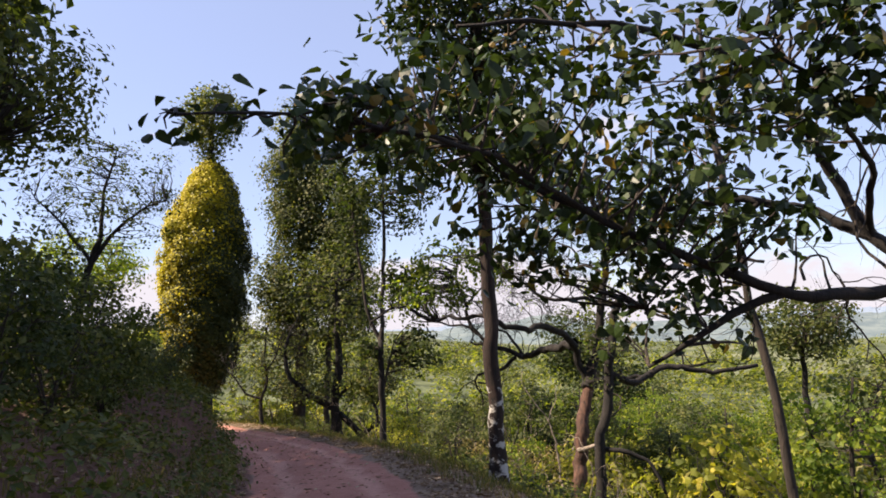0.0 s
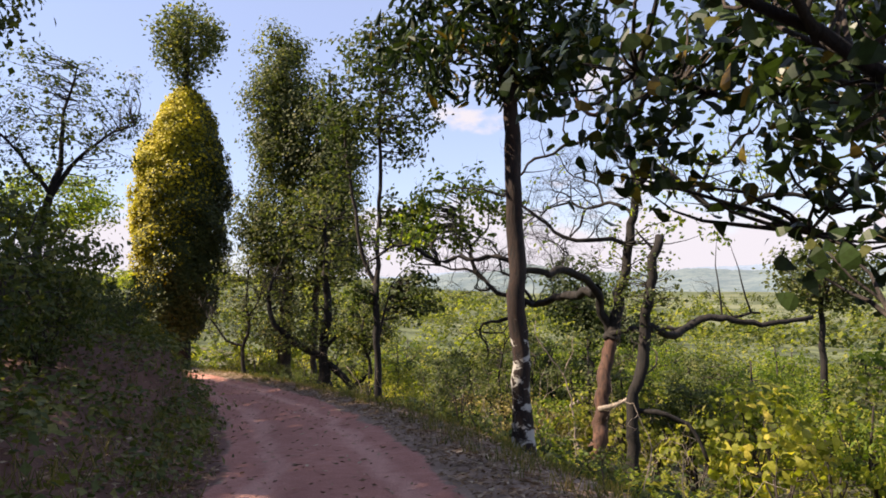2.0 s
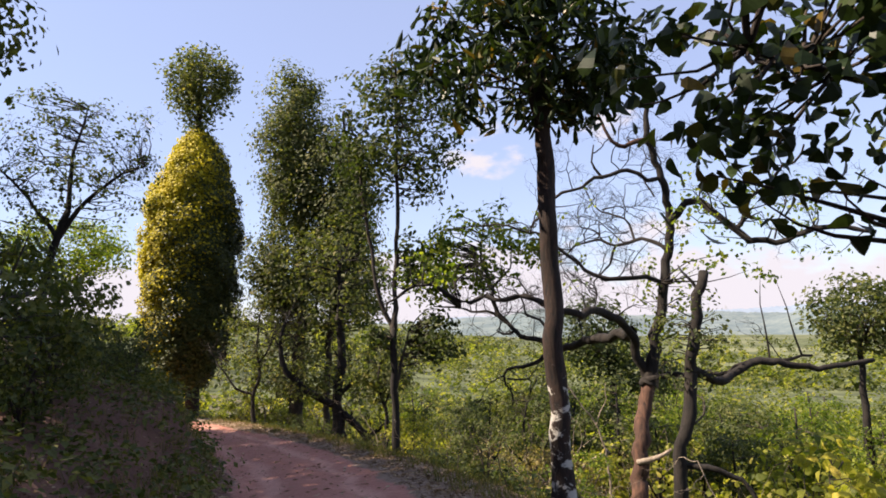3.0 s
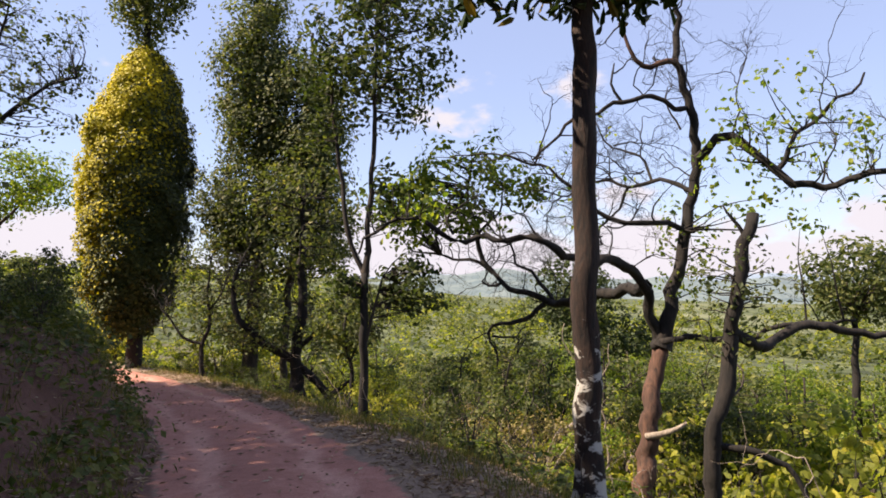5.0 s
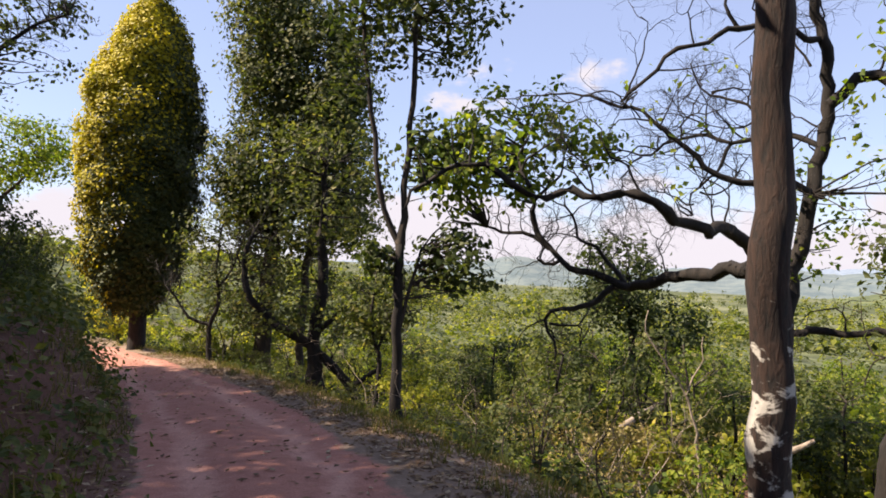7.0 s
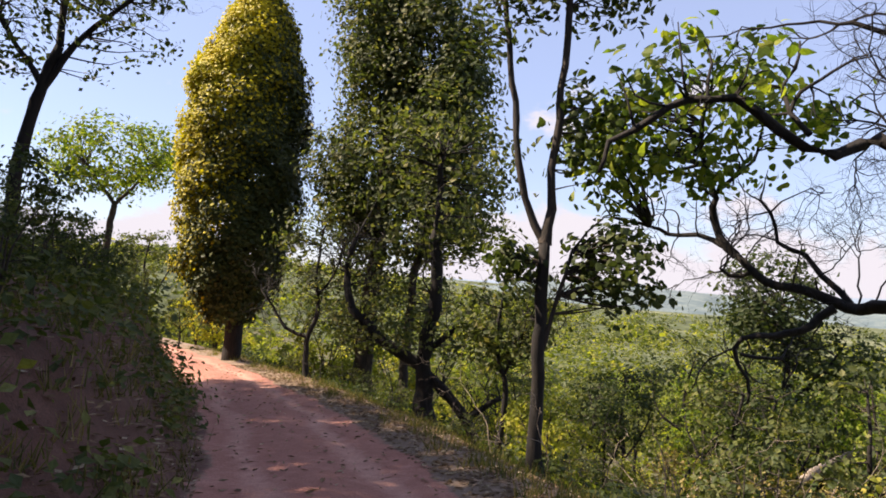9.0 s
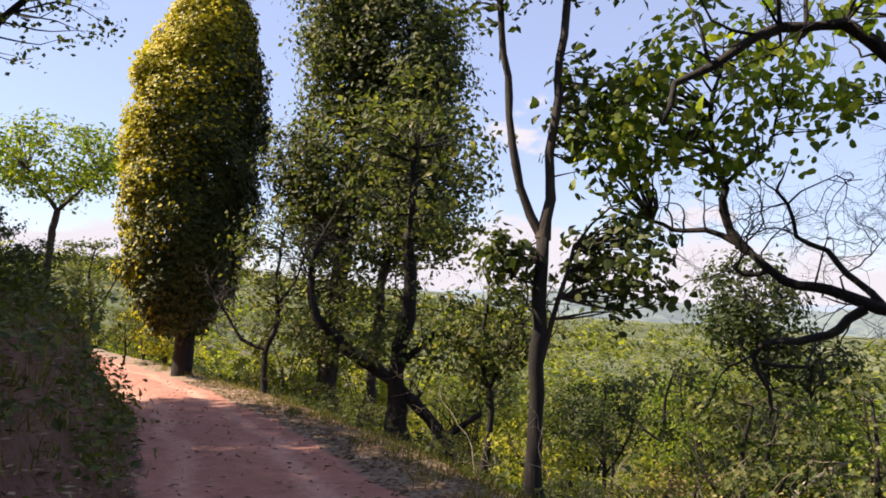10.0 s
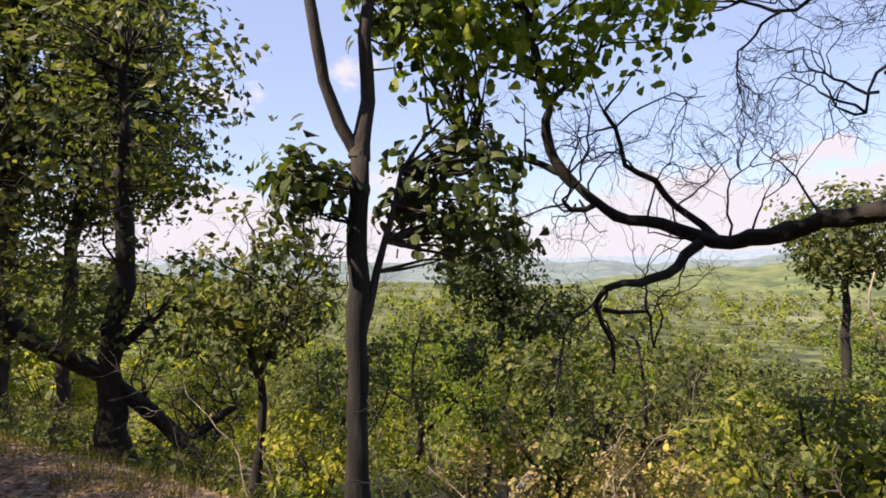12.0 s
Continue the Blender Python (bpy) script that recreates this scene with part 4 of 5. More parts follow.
tree("dark_tree", "dense dark round-crowned tree standing down the slope", [
    ("trunk", [spot(14.6, 28), (14.5, 28, -4), (14.6, 28, 0)], 0.2, 0.08)],
    M_BARK, [dict(at=(14.7, 28, 0.9), size=(1.9, 1.7, 1.5), clumps=80, clump=0.3, leaves=44, leaf=0.22, wide=0.55)], M_LEAF_DARK, 27)
tree("leaning_dead_trunk", "bleached dead trunk leaning out of the slope scrub", [
    ("trunk", [spot(1.6, 25.4, 0.2), (3.2, 26.4, -4.05), (4.4, 27.3, -3.65), (5.6, 28.2, -3.3), (6.63, 28.9, -3.0)], 0.13, 0.07)], M_DRY, [], M_LEAF_MID, 25, "dead tree")
tree("bleached_sapling", "bleached twisted dead sapling standing in the scrub", [
    ("trunk", [spot(2.95, 18.3), (2.8, 18.3, -1.53), (2.64, 18.3, -1.0), (2.35, 18.3, -0.6), (2.17, 18.3, -0.33), (2.01, 18.3, -0.03), (2.05, 18.3, 0.3)], 0.032, 0.008),
    ("limb", [(2.64, 18.3, -1.0), (2.85, 18.3, -0.6), (2.9, 18.3, -0.1)], 0.014, 0.006)], M_DRY, [], M_LEAF_MID, 28, "dead tree",
    bare=[((2.2, 18.3, -0.4), (0.5, 0, 1), 0.6, 0.007, 2, 3)], wobble=0.03, step=0.12)
tree("bank_tree", "leafy dark tree on the bank above the track", [
    ("trunk", [spot(-8.4, 11.4), (-8.2, 11.5, 2.6), (-7.9, 11.6, 5.2)], 0.13, 0.05)],
    M_BARK, [dict(at=(-7.8, 11.6, 6.3), size=(1.7, 1.6, 1.7), clumps=100, clump=0.24, leaves=28, leaf=0.16, wide=0.55)], M_LEAF_DARK, 26)

tree("thin_tree", "thin pale-barked tree standing on the slope among shrubs", [
    ("trunk", [spot(3.75, 7.7), (3.7, 7.7, 0), (3.5, 7.7, 1.6), (3.3, 7.7, 3.0), (3.2, 7.7, 5)], 0.06, 0.03)],
    M_BARK_GREY, [dict(at=(3.3, 7.7, 3.2), size=(1.0, 1.0, 1.2), clumps=26, clump=0.16, leaves=16, leaf=0.12, wide=0.5, full=True)], M_LEAF_BIG, 18)

# trees on the upper side
tree("bare_dark_tree", "dark spreading tree with sparse leaves on the bank", [
    ("trunk", [spot(-13.0, 24), (-12.8, 24, 2.5), (-12.4, 24, 4.4), (-12.0, 24, 5.4)], 0.16, 0.1),
    ("limb", [(-12.4, 24, 4.4), (-11.5, 24, 5.6), (-10.6, 24, 6.3), (-9.6, 23.8, 6.6)], 0.08, 0.02),
    ("limb", [(-12.0, 24, 5.4), (-11.9, 24, 6.8), (-11.5, 24, 8.6)], 0.08, 0.02),
    ("limb", [(-12.4, 24, 4.6), (-13.4, 24, 6), (-14.4, 24, 7)], 0.07, 0.02)],
    M_BARK, [dict(at=(-12.0, 24, 6.9), size=(2.9, 1.8, 2.4), clumps=120, clump=0.16, leaves=20, leaf=0.14, wide=0.65)], M_LEAF_DARK, 19, thorny=40, twig=M_BARK,
    bare=[((-11.5, 24, 5.6), (0.5, 0, 1), 1.8, 0.025, 3, 4), ((-10.6, 24, 6.3), (0.8, 0, 0.2), 1.6, 0.02, 3, 4), ((-12, 24, 6), (-0.3, 0, 1), 1.8, 0.025, 3, 4)])

tree("flat_topped_tree", "green flat-topped tree standing in sunlight beyond the bend", [
    ("trunk", [spot(-27, 50), (-26.9, 50, 2.5), (-26.6, 50, 4.6)], 0.24, 0.18),
    ("limb", [(-26.6, 50, 4.6), (-27.8, 50, 6), (-28.6, 50, 7)], 0.12, 0.04),
    ("limb", [(-26.6, 50, 4.6), (-25.2, 50, 6), (-24.4, 50, 7)], 0.12, 0.04)],
    M_BARK_GREY, [dict(at=(-26.4, 50, 7.6), size=(4.9, 3.8, 2.3), inner=0.6, flat=0.5, clumps=110, clump=0.5, leaves=44, leaf=0.3, wide=0.55)], M_LEAF_BRIGHT, 20)

# ---- shrubs ----
def shrub(name, label, leaf, seed, height, spread, clumps, per, size, bark=M_TWIG, wide=0.68):
    rng = np.random.default_rng(seed)
    stems = []
    for k in range(5):
        a = k * 1.26 + rng.uniform(-0.4, 0.4)
        top = (math.cos(a) * spread * 0.55, math.sin(a) * spread * 0.55, height * rng.uniform(0.55, 0.85))
        stems.append(("stem", [(0, 0, -0.3), (top[0] * 0.3, top[1] * 0.3, top[2] * 0.45), top], 0.035, 0.008))
    crowns = [dict(at=(0, 0, height * 0.55), size=(spread, spread, height * 0.45), clumps=clumps, clump=0.105 * (spread + 0.4), leaves=per, leaf=size, wide=wide, full="round" if size > 0.2 else False, inner=0.75, flat=0.6, sides=3, step=0.5)]
    return tree(name, label, stems, bark, crowns, leaf, seed, "shrub")


def moved(x, y, turn, s, sz=None, sink=0.1):
    return Matrix.Translation(spot(x, y, sink)) @ Matrix.Rotation(turn, 4, "Z") @ Matrix.Diagonal((s, s, sz or s, 1))


KINDS = [
    shrub("sunny_shrub", "yellow-green leafy shrub in sun on the valley slope", M_LEAF_BUSH, 31, 2.3, 1.3, 27, 32, 0.15),
    shrub("sunny_shrub", "yellow-green leafy shrub in sun on the valley slope", M_LEAF_BUSH, 32, 3.0, 1.5, 30, 34, 0.17),
    shrub("green_shrub", "fresh green shrub growing on the valley slope", M_LEAF_BRIGHT, 33, 2.2, 1.2, 26, 36, 0.14),
    shrub("olive_shrub", "dark green shrub with thin stems on the slope", M_LEAF_DARK, 34, 2.8, 1.4, 28, 36, 0.14),
    shrub("dry_shrub", "half-dry shrub with tan leaves and bare stems", M_LEAF_STRAW, 35, 2.0, 1.2, 34, 26, 0.1, M_DRY),
    shrub("broad_leaved_sapling", "bright sapling with large yellow-green leaves on the slope", M_LEAF_BUSH, 36, 3.0, 1.1, 26, 12, 0.25, M_TWIG, 0.6)]
for k in KINDS:
    tagged(k, group="shrubs on the valley slope")
rng_s = np.random.default_rng(5)
used = [False] * len(KINDS)
TREES_AT = [(0.86, 12.3), (3.2, 14.5), (3.3, 18.4), (-1.8, 20), (-3.7, 25), (-2.4, 24), (-6.4, 30), (-5.2, 29.6), (-11, 31.5), (5, 6.4), (3.75, 7.7)]


def set_down(kind, m):
    if not used[kind]:
        used[kind] = True
        KINDS[kind].matrix_basis = m
        return KINDS[kind]
    return copy_thing(KINDS[kind], m)


# dark scrub at the lip of the verge, sunny saplings below it
VERGE = [(0.1, 17.0, 3, 0.5), (0.5, 16.2, 3, 0.42), (-0.6, 18.6, 3, 0.45), (1.6, 15.0, 2, 0.5), (2.3, 13.2, 3, 0.5), (-1.2, 21.2, 3, 0.55), (-2.9, 23.4, 3, 0.5), (-1.6, 22.6, 0, 0.6),
         (-4.9, 26.6, 3, 0.62), (-3.6, 27.2, 0, 0.75), (-5.6, 27.4, 3, 0.6), (-6.6, 28.6, 3, 0.66), (-8.2, 29.7, 3, 0.6), (-4.6, 28.6, 3, 0.7), (-7.3, 31.2, 0, 0.8), (-5.6, 31.5, 1, 0.7),
         (-8.9, 31.6, 0, 0.75), (-3.4, 30.4, 2, 0.8), (-2.6, 28.2, 1, 0.7), (-1.4, 25.4, 1, 0.75), (-0.4, 23.6, 0, 0.8), (-9.6, 33.6, 1, 0.8), (-7.4, 34.5, 1, 0.9), (-5.0, 35, 0, 1.0),
         (2.2, 21.5, 4, 0.9), (3.4, 23.0, 4, 0.9), (4.4, 24.6, 4, 1.1), (1.4, 20.2, 4, 0.8), (0.9, 22.6, 4, 0.9), (5.6, 26.0, 4, 1.2), (4.4, 12.4, 3, 0.6), (5.2, 10.6, 3, 0.6), (5.6, 8.8, 3, 0.6), (3.6, 11.0, 2, 0.5)]
SAPLINGS = [(5.6, 14.2, 0.9), (6.8, 12.4, 0.8), (7.2, 15.4, 1.0), (4.9, 16.3, 0.7), (6.6, 17.6, 1.0), (4.4, 19.6, 0.75), (5.6, 21.0, 0.95), (3.4, 21.8, 0.7),
            (7.8, 19.6, 1.1), (4.6, 23.0, 0.9), (6.6, 23.6, 1.05), (8.6, 22.4, 1.1), (8.4, 25.8, 1.15), (10.2, 24.0, 1.2), (7.6, 10.0, 0.8), (9.4, 17.2, 1.2), (2.6, 24.6, 0.8)]
for i, (x, y, k, s) in enumerate(VERGE):
    set_down(k, moved(x, y, i * 2.1, s))
for i, (x, y, s) in enumerate(SAPLINGS):
    set_down(5, moved(x, y, i * 1.3, s))

placed = [(x, y) for x, y, *_ in VERGE + SAPLINGS]
tries = 0
while len(placed) < 186 and tries < 6000:
    tries += 1
    y = rng_s.uniform(3, 62)
    d = 4.8 + 34 * rng_s.uniform(0, 1) ** 1.3 * (0.35 + y / 80)
    x = float(road_mid(min(y, 34))) + d
    if y > 34:
        x = rng_s.uniform(-10, 40)
    gap = 1.15 if d < 9 else 1.7
    if any((x - a) ** 2 + (y - b) ** 2 < gap ** 2 for a, b in placed) or any((x - a) ** 2 + (y - b) ** 2 < 0.9 for a, b in TREES_AT):
        continue
    placed.append((x, y))
    kind = int(rng_s.choice(5, p=[0.25, 0.19, 0.18, 0.28, 0.1]))
    s = rng_s.uniform(0.35, 0.65) if d < 8 else rng_s.uniform(0.45, 0.95) if d < 16 else rng_s.uniform(0.8, 1.4)
    if -0.5 < x < 5.5 and 18 < y < 27:
        s *= 0.55
    elif d > 7:
        s *= rng_s.choice((0.6, 1.0, 1.4))
    set_down(kind, moved(x, y, rng_s.uniform(0, 6.28), s))

# thicket on the upper bank
BANK = [
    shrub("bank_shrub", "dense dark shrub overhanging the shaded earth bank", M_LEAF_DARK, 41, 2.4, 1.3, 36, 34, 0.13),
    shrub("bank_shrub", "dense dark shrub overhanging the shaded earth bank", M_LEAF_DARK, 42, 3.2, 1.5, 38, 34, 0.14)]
for k in BANK:
    tagged(k, group="shrubs along the upper bank")
bank_used = [False, False]
rng_b = np.random.default_rng(8)
for y in np.arange(-2, 23.2, 0.8):
    for row, off in enumerate((3.3, 4.7)):
        high = y > 14
        x = float(road_mid(y)) - off - rng_b.uniform(0, 0.6) + (0.5 if high else 0)
        k = int(rng_b.integers(0, 2))
        s = rng_b.uniform(0.48, 0.66) if high else rng_b.uniform(0.5, 0.72)
        s *= (1.0 if row == 0 else 1.15) * float(np.interp(y, [3, 6, 11, 14, 17, 22], [1.15, 1.3, 1.2, 0.85, 0.65, 0.6]))
        m = moved(x, y, rng_b.uniform(0, 6.28), s)
        if not bank_used[k]:
            bank_used[k] = True
            BANK[k].matrix_basis = m
        else:
            copy_thing(BANK[k], m)

# sunlit shrubs beyond the bend, both sides of the far track
for i in range(46):
    y = rng_b.uniform(28, 62)
    side = -1 if i % 2 else 1
    x = float(road_mid(y)) + side * rng_b.uniform(2.6, 11)
    if any((x - a) ** 2 + (y - b) ** 2 < 1.2 for a, b in TREES_AT):
        continue
    set_down(int(rng_b.choice([0, 1, 2, 3])), moved(x, y, rng_b.uniform(0, 6.28), rng_b.uniform(0.7, 1.3)))

for i in range(44):
    y = rng_b.uniform(29.5, 58)
    x = float(road_mid(y)) - rng_b.uniform(2.6, 6 + 0.35 * (y - 29))
    set_down(int(rng_b.choice([0, 1, 2])), moved(x, y, rng_b.uniform(0, 6.28), rng_b.uniform(0.6, 0.9) + 0.02 * (y - 29)))

# ---- unseen trees added on the hillside above, to shade the track ----
HILL = tree("hillside_tree", "unseen leafy tree added on the hillside to shade the track", [
    ("trunk", [(0, 0, -0.4), (0.1, 0, 2), (-0.1, 0.1, 5)], 0.16, 0.06),
    ("limb", [(0.05, 0, 2.4), (1, 0.3, 3.8), (1.6, 0.4, 5)], 0.07, 0.03),
    ("limb", [(0, 0, 3), (-1, -0.2, 4.2), (-1.5, 0, 5.4)], 0.07, 0.03)],
    M_BARK, [dict(at=(0, 0, 5.2), size=(2.4, 2.4, 2.2), clumps=90, clump=0.32, leaves=15, leaf=0.36, wide=0.6, sides=3, step=0.6)], M_LEAF_DARK, 51)
tagged(HILL, group="trees of the hillside wood")
first = True
for y in np.arange(-10, 25, 3.0):
    for off in (0, 3.4):
        x = min(-8.6, -1.2 - 0.72 * y, -4.0 - 0.94 * (y - 11.3)) - off - rng_b.uniform(0, 1.0)
        m = moved(x, y + rng_b.uniform(-0.6, 0.6), rng_b.uniform(0, 6.28), rng_b.uniform(0.9, 1.05))
        if first:
            HILL.matrix_basis = m
            first = False
        else:
            copy_thing(HILL, m)

# ---- scattered trees lower on the slope ----
SLOPE = [
    tree("slope_tree", "dark bushy tree with several crooked stems on the slope", [
        ("trunk", [(0, 0, -0.4), (0.1, 0, 1.2), (-0.1, 0.1, 2.6), (0.1, 0, 3.8)], 0.09, 0.03),
        ("limb", [(0.05, 0, 1.0), (0.7, 0.2, 2.0), (1.0, 0.3, 3.0)], 0.05, 0.015),
        ("limb", [(0.05, 0, 1.4), (-0.7, -0.2, 2.2), (-1.1, 0, 2.9)], 0.05, 0.015)],
        M_BARK, [dict(at=(0, 0, 3.0), size=(1.4, 1.4, 1.3), clumps=36, clump=0.2, leaves=38, leaf=0.15, inner=0.6, flat=0.6, wide=0.65, sides=3, step=0.6)], M_LEAF_DARK, 52),
    tree("slope_tree", "sparse olive tree with twisted stems on the slope", [
        ("trunk", [(0, 0, -0.4), (0.2, 0.1, 1.0), (0.0, 0.1, 2.2), (0.3, 0, 3.4)], 0.08, 0.02),
        ("limb", [(0.15, 0.1, 0.8), (0.9, 0.2, 1.4), (1.2, 0.3, 2.4)], 0.05, 0.015),
        ("limb", [(0.05, 0, 1.6), (-0.6, -0.2, 2.1), (-0.8, 0, 3.0)], 0.04, 0.012)],
        M_BARK, [dict(at=(0.1, 0, 2.5), size=(1.5, 1.4, 1.3), clumps=32, clump=0.19, leaves=32, leaf=0.15, inner=0.6, flat=0.6, wide=0.65, sides=3, step=0.6)], M_LEAF_MID, 53,
        bare=[((0.2, 0.1, 1.0), (-0.5, 0, 1), 1.4, 0.015, 2, 3), ((0, 0, 2.2), (0.4, 0, 1), 1.3, 0.015, 2, 3)])]
SLOPE.append(tree("slope_tree", "fresh green slender tree on the sunny slope", [
    ("trunk", [(0, 0, -0.4), (0.05, 0, 1.4), (0.15, 0.1, 2.6), (0.0, 0, 4.0)], 0.07, 0.02),
    ("limb", [(0.1, 0.05, 1.8), (0.6, 0.2, 2.6), (0.8, 0.3, 3.3)], 0.04, 0.012)],
    M_BARK_GREY, [dict(at=(0.1, 0, 2.9), size=(1.1, 1.1, 1.5), clumps=32, clump=0.18, leaves=38, leaf=0.14, inner=0.6, flat=0.6, wide=0.65, sides=3, step=0.5)], M_LEAF_BRIGHT, 54))
for s in SLOPE:
    tagged(s, group="trees on the slope")
spots = [(1.6, 22.5), (4.8, 24.5), (8.4, 21.0), (0.4, 29.5), (9.5, 15.5), (6.6, 11.2), (11.5, 26.5), (3.4, 33.5), (13.5, 18.5), (-2.0, 33.0), (8.0, 30.5), (17.0, 24.0), (6.4, 20.2), (10.5, 36.0), (18.5, 33.0), (1.4, 38.5), (7.6, 8.4), (12.0, 12.6)]
for i, (x, y) in enumerate(spots):
    m = moved(x, y, i * 1.7, 0.75 + 0.45 * ((i * 37) % 10) / 10)
    if i < 3:
        SLOPE[i].matrix_basis = m
    else:
        copy_thing(SLOPE[i % 3], m)
for i, (x, y, k) in enumerate(((4.6, 31.0, 1.3), (5.8, 20.6, 0.7), (9.5, 27.0, 1.3), (-0.2, 27.6, 0.9), (13.0, 22.5, 1.3), (1.2, 31.5, 1.1), (6.0, 29.5, 1.2))):
    copy_thing(SLOPE[0], moved(x, y, i * 1.1, k))
copy_thing(SLOPE[0], moved(-21.5, 45, 0.4, 1.6))
# dark trees rising out of the scrub to a little under eye height
for i, (x, y, top, wide) in enumerate(((2.9, 24.6, 0.05, 1.15), (4.9, 21.4, -0.45, 0.9), (6.6, 21.2, -1.1, 0.95), (8.8, 24.0, -0.8, 1.1), (11.0, 20.0, -0.4, 1.1), (10.5, 31.0, -1.0, 1.3), (16.0, 27.0, -0.6, 1.3), (0.8, 34.0, -1.2, 1.2))):
    copy_thing(SLOPE[0], moved(x, y, i * 1.9, wide, (top - float(land(x, y))) / 4.3))
for i in range(30):
    y = 34 + 30 * ((i * 0.618) % 1)
    x = float(road_mid(y)) + (2.8 + 9 * ((i * 0.414) % 1)) * (-1 if i % 3 else 1) - 1.5
    copy_thing(SLOPE[i % 3], moved(x, y, i * 0.9, 0.55 + 0.5 * ((i * 0.732) % 1)))
made = 0
while made < 58:
    y = rng_b.uniform(12, 58)
    x = float(road_mid(min(y, 34))) + rng_b.uniform(9, 36)
    if any((x - a) ** 2 + (y - b) ** 2 < 4 for a, b in spots) or any((x - a) ** 2 + (y - b) ** 2 < 2.5 for a, b in TREES_AT):
        continue
    far_off = math.hypot(x + 2, y - 8)
    top = 0.5 - far_off * 0.06 - rng_b.uniform(0.1, 1.8)
    s = (top - float(land(x, y))) / 4.3
    if not 0.4 < s < 1.9:
        continue
    spots.append((x, y))
    copy_thing(SLOPE[int(rng_b.choice([0, 1, 2, 2, 2]))], moved(x, y, rng_b.uniform(0, 6.28), min(s, 1.35), s))
    made += 1

# ---- valley woods, far off ----
def valley_woods():
    rng = np.random.default_rng(61)
    tones = [([], [], M_LEAF_BUSH, "sunlit yellow-green scrub woods filling the valley below"), ([], [], M_LEAF_DARK, "dark green tree crowns scattered through the valley")]
    for n, r0, r1, per, small, low, high in ((620, 32, 110, 120, 0.3, 2.0, 5.0), (2400, 80, 320, 50, 0.55, 3.0, 7.0), (3000, 250, 860, 22, 1.0, 3.5, 9.0)):
        for pick, (vs, qs, _, _) in enumerate(tones):
            m = n // 2
            r = r0 * (r1 / r0) ** rng.uniform(0, 1, m)
            a = rng.uniform(radians(-62), radians(80), m)
            x, y = np.sin(a) * r, np.cos(a) * r
            keep = (((x - road_mid(np.clip(y, -60, 60))) > 20) | ((y > 46) & (np.abs(x - road_mid(np.clip(y, -60, 90))) > 7))) & (rough(x, y, 0.045) + rng.normal(0, 0.5, m) > -0.4)
            x, y = x[keep], y[keep]
            h = rng.uniform(low, high, len(x))
            u = in_ball(rng, len(x) * per, 0.7)
            u[:, 2] = np.abs(u[:, 2])
            big = np.repeat(np.stack([h * 0.6, h * 0.6, h], 1), per, 0)
            at = np.repeat(np.stack([x, y, land(x, y) - 0.3], 1), per, 0) + u * big * rng.uniform(0.75, 1.1, (len(u), 1))
            v, q = leaf_cloud(rng, at, 1.0, 0.7, 0.3, out=u)
            scale = np.repeat((np.repeat(h, per) * 0.3 + 0.2) * small, 4)[:, None]
            origin = np.repeat(at, 4, 0)
            qs.append(q + sum(len(w) for w in vs))
            vs.append(origin + (v - origin) * scale)
    for vs, qs, leaf, label in tones:
        tagged(new("valley_woods", mesh_of("valley_woods", np.concatenate(vs), np.concatenate(qs), leaf)), label, "woods", kind="stuff")


valley_woods()


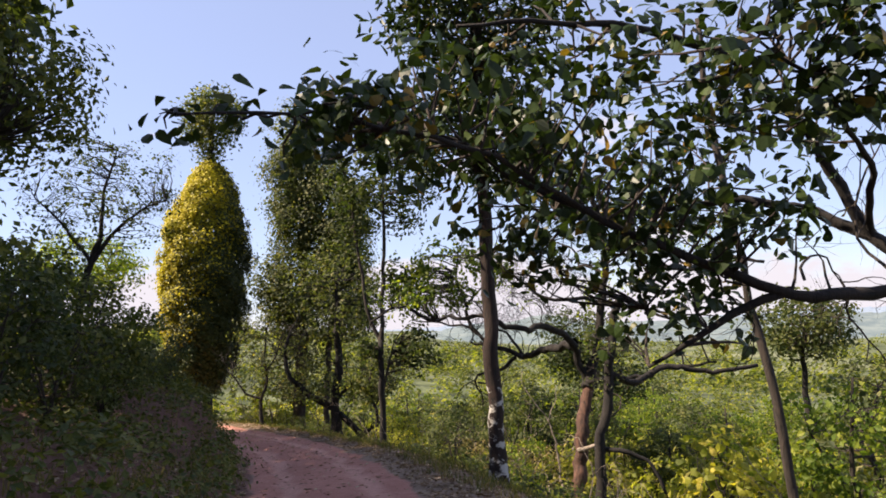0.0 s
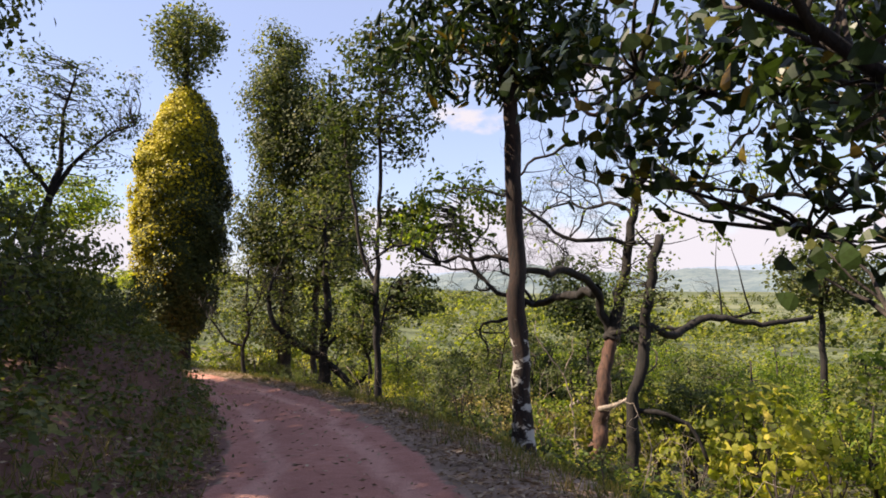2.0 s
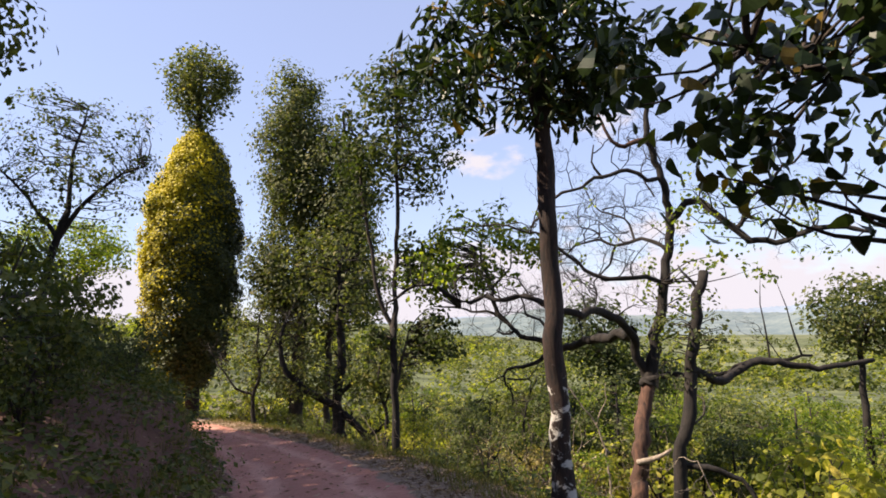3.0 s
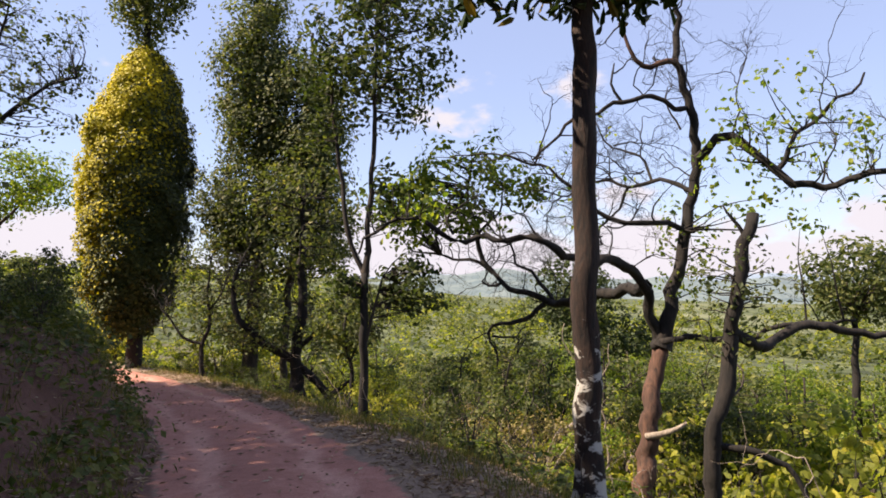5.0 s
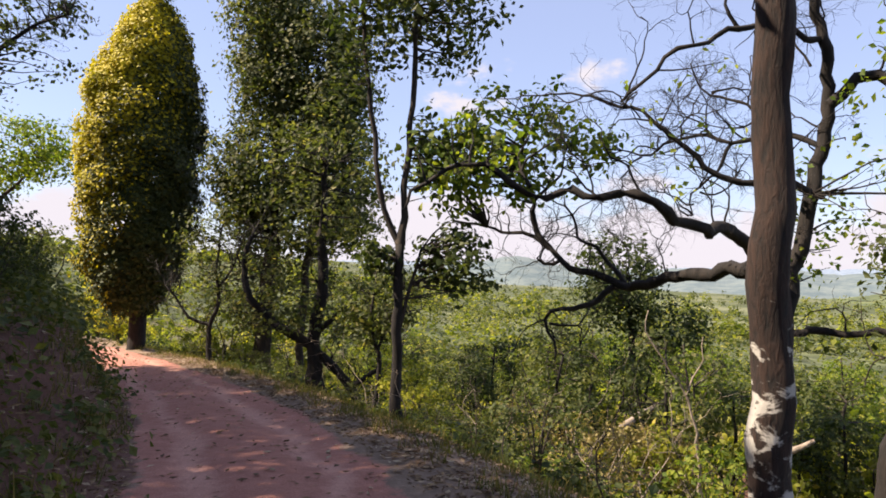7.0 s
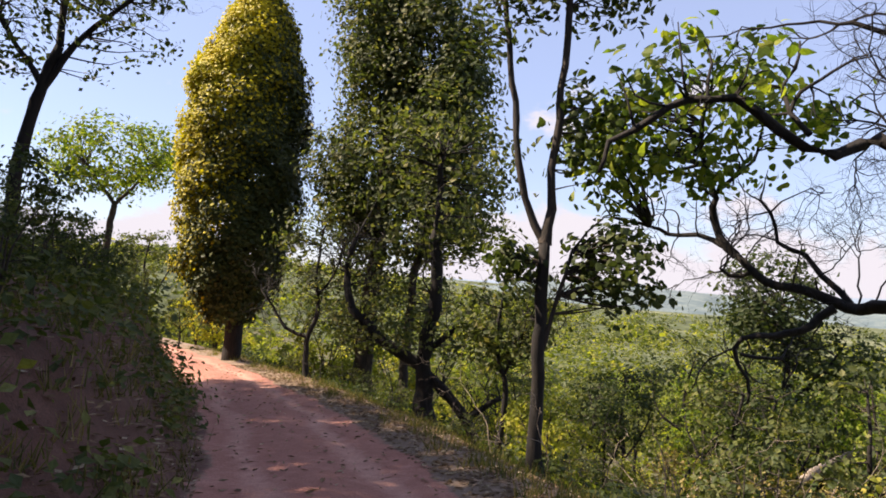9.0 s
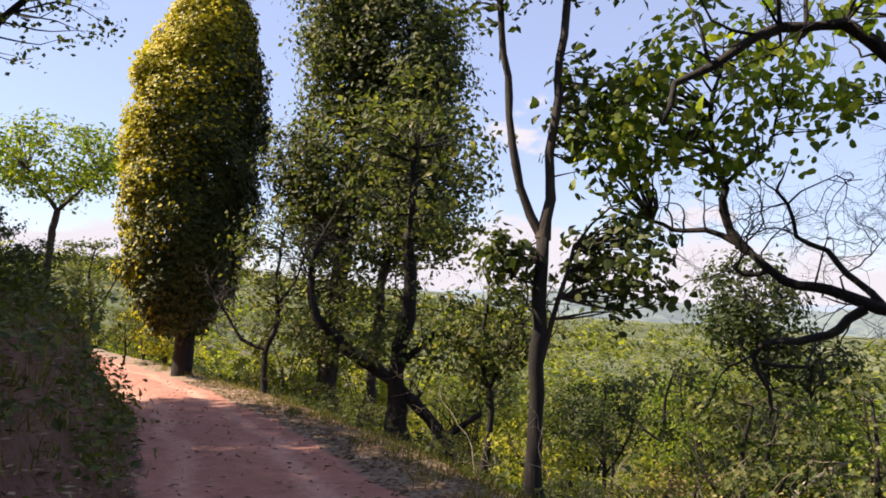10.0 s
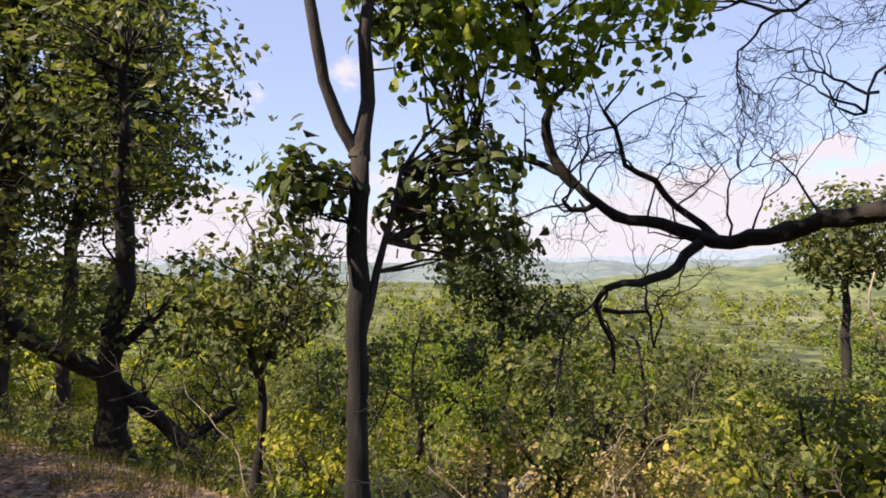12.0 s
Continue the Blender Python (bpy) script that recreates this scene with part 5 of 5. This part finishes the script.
def distant_hills():
    """Blue ridges at the edge of the plain, with haze put into their colour and glow."""
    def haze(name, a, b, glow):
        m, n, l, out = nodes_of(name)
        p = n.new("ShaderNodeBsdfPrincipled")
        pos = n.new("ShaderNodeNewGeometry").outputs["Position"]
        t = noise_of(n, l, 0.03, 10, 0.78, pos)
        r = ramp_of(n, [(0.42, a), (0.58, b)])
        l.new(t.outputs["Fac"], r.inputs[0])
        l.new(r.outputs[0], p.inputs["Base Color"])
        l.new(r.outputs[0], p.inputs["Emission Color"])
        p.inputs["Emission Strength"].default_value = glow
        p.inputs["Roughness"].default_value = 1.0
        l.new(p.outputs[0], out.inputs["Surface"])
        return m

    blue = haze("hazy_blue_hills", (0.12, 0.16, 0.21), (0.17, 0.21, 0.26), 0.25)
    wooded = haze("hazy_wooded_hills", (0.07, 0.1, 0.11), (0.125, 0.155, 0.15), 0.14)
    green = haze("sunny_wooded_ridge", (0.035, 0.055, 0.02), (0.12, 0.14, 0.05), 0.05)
    ranges = (
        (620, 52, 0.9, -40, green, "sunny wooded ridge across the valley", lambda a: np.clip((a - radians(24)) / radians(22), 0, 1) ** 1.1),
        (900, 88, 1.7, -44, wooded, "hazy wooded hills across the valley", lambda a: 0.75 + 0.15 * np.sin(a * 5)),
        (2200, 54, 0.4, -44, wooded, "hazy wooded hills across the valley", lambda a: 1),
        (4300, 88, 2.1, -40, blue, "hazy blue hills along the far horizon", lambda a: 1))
    for dist, high, phase, low, m, label, shape in ranges:
        a = np.linspace(radians(-30), radians(85), 1400)
        top = low + high * shape(a) * (0.6 + 0.2 * np.sin(a * 7 + phase) + 0.12 * np.sin(a * 17 + phase * 3) + 0.05 * np.sin(a * 53))
        crest = 0.6 * np.sin(a * 171 + 2 * np.sin(a * 90)) + 0.5 * np.sin(a * 490 + 3 * np.sin(a * 233))
        rows = [np.stack([np.sin(a) * (dist + k * 260), np.cos(a) * (dist + k * 260), low - 8 + (top - low + 8) * f + crest * (f > 0.99) * dist / 900], 1) for k, f in ((0, 0), (0.5, 0.6), (1, 0.93), (1.4, 1.0), (2.4, 0.1))]
        v = np.concatenate(rows)
        k = len(a)
        i, j = np.meshgrid(np.arange(4), np.arange(k - 1), indexing="ij")
        q = np.stack([i * k + j, i * k + j + 1, (i + 1) * k + j + 1, (i + 1) * k + j], -1).reshape(-1, 4)
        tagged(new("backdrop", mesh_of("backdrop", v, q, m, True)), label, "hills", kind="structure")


distant_hills()

# ---- ground cover ----
def litter():
    rng = np.random.default_rng(71)
    n = 34000
    y = rng.uniform(1, 30, n)
    d = np.where(rng.uniform(0, 1, n) < 0.52, rng.gamma(2.2, 0.5, n) + 1.15, -1.2 - rng.gamma(1.6, 0.5, n))
    stray_on = rng.uniform(0, 1, n) < 0.035
    d = np.where(stray_on, rng.uniform(-1.1, 1.1, n), d)
    x = road_mid(y) + d
    at = np.stack([x, y, land(x, y) + 0.012], 1)
    v, q = leaf_cloud(rng, np.zeros((n, 3)), 0.095, 0.5, 0.0)
    v = v.reshape(n, 4, 3)
    v[:, :, 2] *= 0.3
    v = (v + at[:, None]).reshape(-1, 3)
    tagged(new("leaf_litter", mesh_of("leaf_litter", v, q, M_LEAF_DRY)), "dry brown fallen leaves on the verge and bank", "leaf litter", kind="stuff")


litter()


def grass():
    rng = np.random.default_rng(72)
    n = 1500
    y = rng.uniform(1, 34, n)
    d = np.where(rng.uniform(0, 1, n) < 0.5, 1.6 + rng.gamma(2, 0.7, n), -1.3 - rng.gamma(2, 0.5, n))
    x = road_mid(y) + d
    per = 16
    root = np.repeat(np.stack([x, y, land(x, y) - 0.02], 1), per, 0) + rng.normal(0, 0.07, (n * per, 3)) * np.array([1, 1, 0])
    lean = rng.normal(0, 0.35, (n * per, 3))
    lean[:, 2] = 1
    hgt = rng.uniform(0.05, 0.2, (n * per, 1))
    side = np.cross(lean, rng.normal(0, 1, (n * per, 3)))
    side /= np.linalg.norm(side, axis=1)[:, None]
    w = 0.006
    tip = root + lean * hgt
    v = np.stack([root - side * w, root + side * w, tip + side * w * 0.3, tip - side * w * 0.3], 1).reshape(-1, 3)
    tagged(new("grass", mesh_of("grass", v, np.arange(n * per * 4).reshape(-1, 4), M_GRASS)), "tufts of half-dry grass along the track edges", "grass", kind="stuff")


grass()


def undergrowth(name, label, leaf, seed, n, per, size, high, y0, y1, d0, d1, cluster=0.22):
    """Low weeds and seedlings covering the slope."""
    rng = np.random.default_rng(seed)
    y = rng.uniform(y0, y1, n)
    d = d0 + (d1 - d0) * rng.uniform(0, 1, n) ** 1.4
    x = road_mid(y) + d
    h = high * rng.uniform(0.25, 1.0, n) * np.clip(np.abs(d - d0) / 1.2 + 0.35, 0, 1)
    mid = np.stack([x, y, land(x, y)], 1)
    at = np.repeat(mid, per, 0) + rng.normal(0, cluster, (n * per, 3)) * np.array([1, 1, 0])
    at[:, 2] += np.repeat(h, per) * rng.uniform(0.05, 1, n * per)
    v, q = leaf_cloud(rng, at, size, 0.66, 0.3, out=(at - np.repeat(mid, per, 0)) / cluster + np.array([0, 0, 0.6]))
    tagged(new(name, mesh_of(name, v, q, leaf)), label, "undergrowth", kind="stuff")


undergrowth("undergrowth", "low green weeds and seedlings covering the slope", M_LEAF_BUSH, 81, 230, 32, 0.16, 0.9, 4, 48, 4.9, 26)
undergrowth("undergrowth", "fresh green weeds between the shrubs of the slope", M_LEAF_BRIGHT, 85, 200, 30, 0.15, 1.0, 4, 48, 4.7, 24)
undergrowth("undergrowth", "fresh green seedlings below the verge", M_LEAF_BRIGHT, 82, 240, 28, 0.14, 0.7, 4, 36, 4.3, 10)
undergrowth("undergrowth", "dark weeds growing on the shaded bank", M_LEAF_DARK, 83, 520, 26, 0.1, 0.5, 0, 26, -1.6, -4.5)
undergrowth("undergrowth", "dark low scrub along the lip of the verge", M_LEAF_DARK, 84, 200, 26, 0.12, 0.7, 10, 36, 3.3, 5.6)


def brush(n, seed, name, label, material, y0, y1, d0, d1):
    """Tangled dry stems."""
    rng = np.random.default_rng(seed)
    w = Wood()
    ends = []
    for _ in range(n):
        y = rng.uniform(y0, y1)
        x = float(road_mid(y)) + rng.uniform(d0, d1)
        sprays(rng, w, np.array(spot(x, y)), (rng.normal(0, 0.6), rng.normal(0, 0.6), 1), rng.uniform(0.7, 1.8), 0.01, 2, 0.28, 0.03, 3, ends, 4)
    tagged(new(name, w.mesh(name, material)), label, "brush", kind="stuff")


brush(70, 91, "dry_brush", "tangled leafless grey stems on the slope", M_DRY, 5, 34, 3.4, 12)
brush(60, 92, "dry_brush", "dark leafless saplings along the verge", M_TWIG, 8, 34, 2.8, 9)
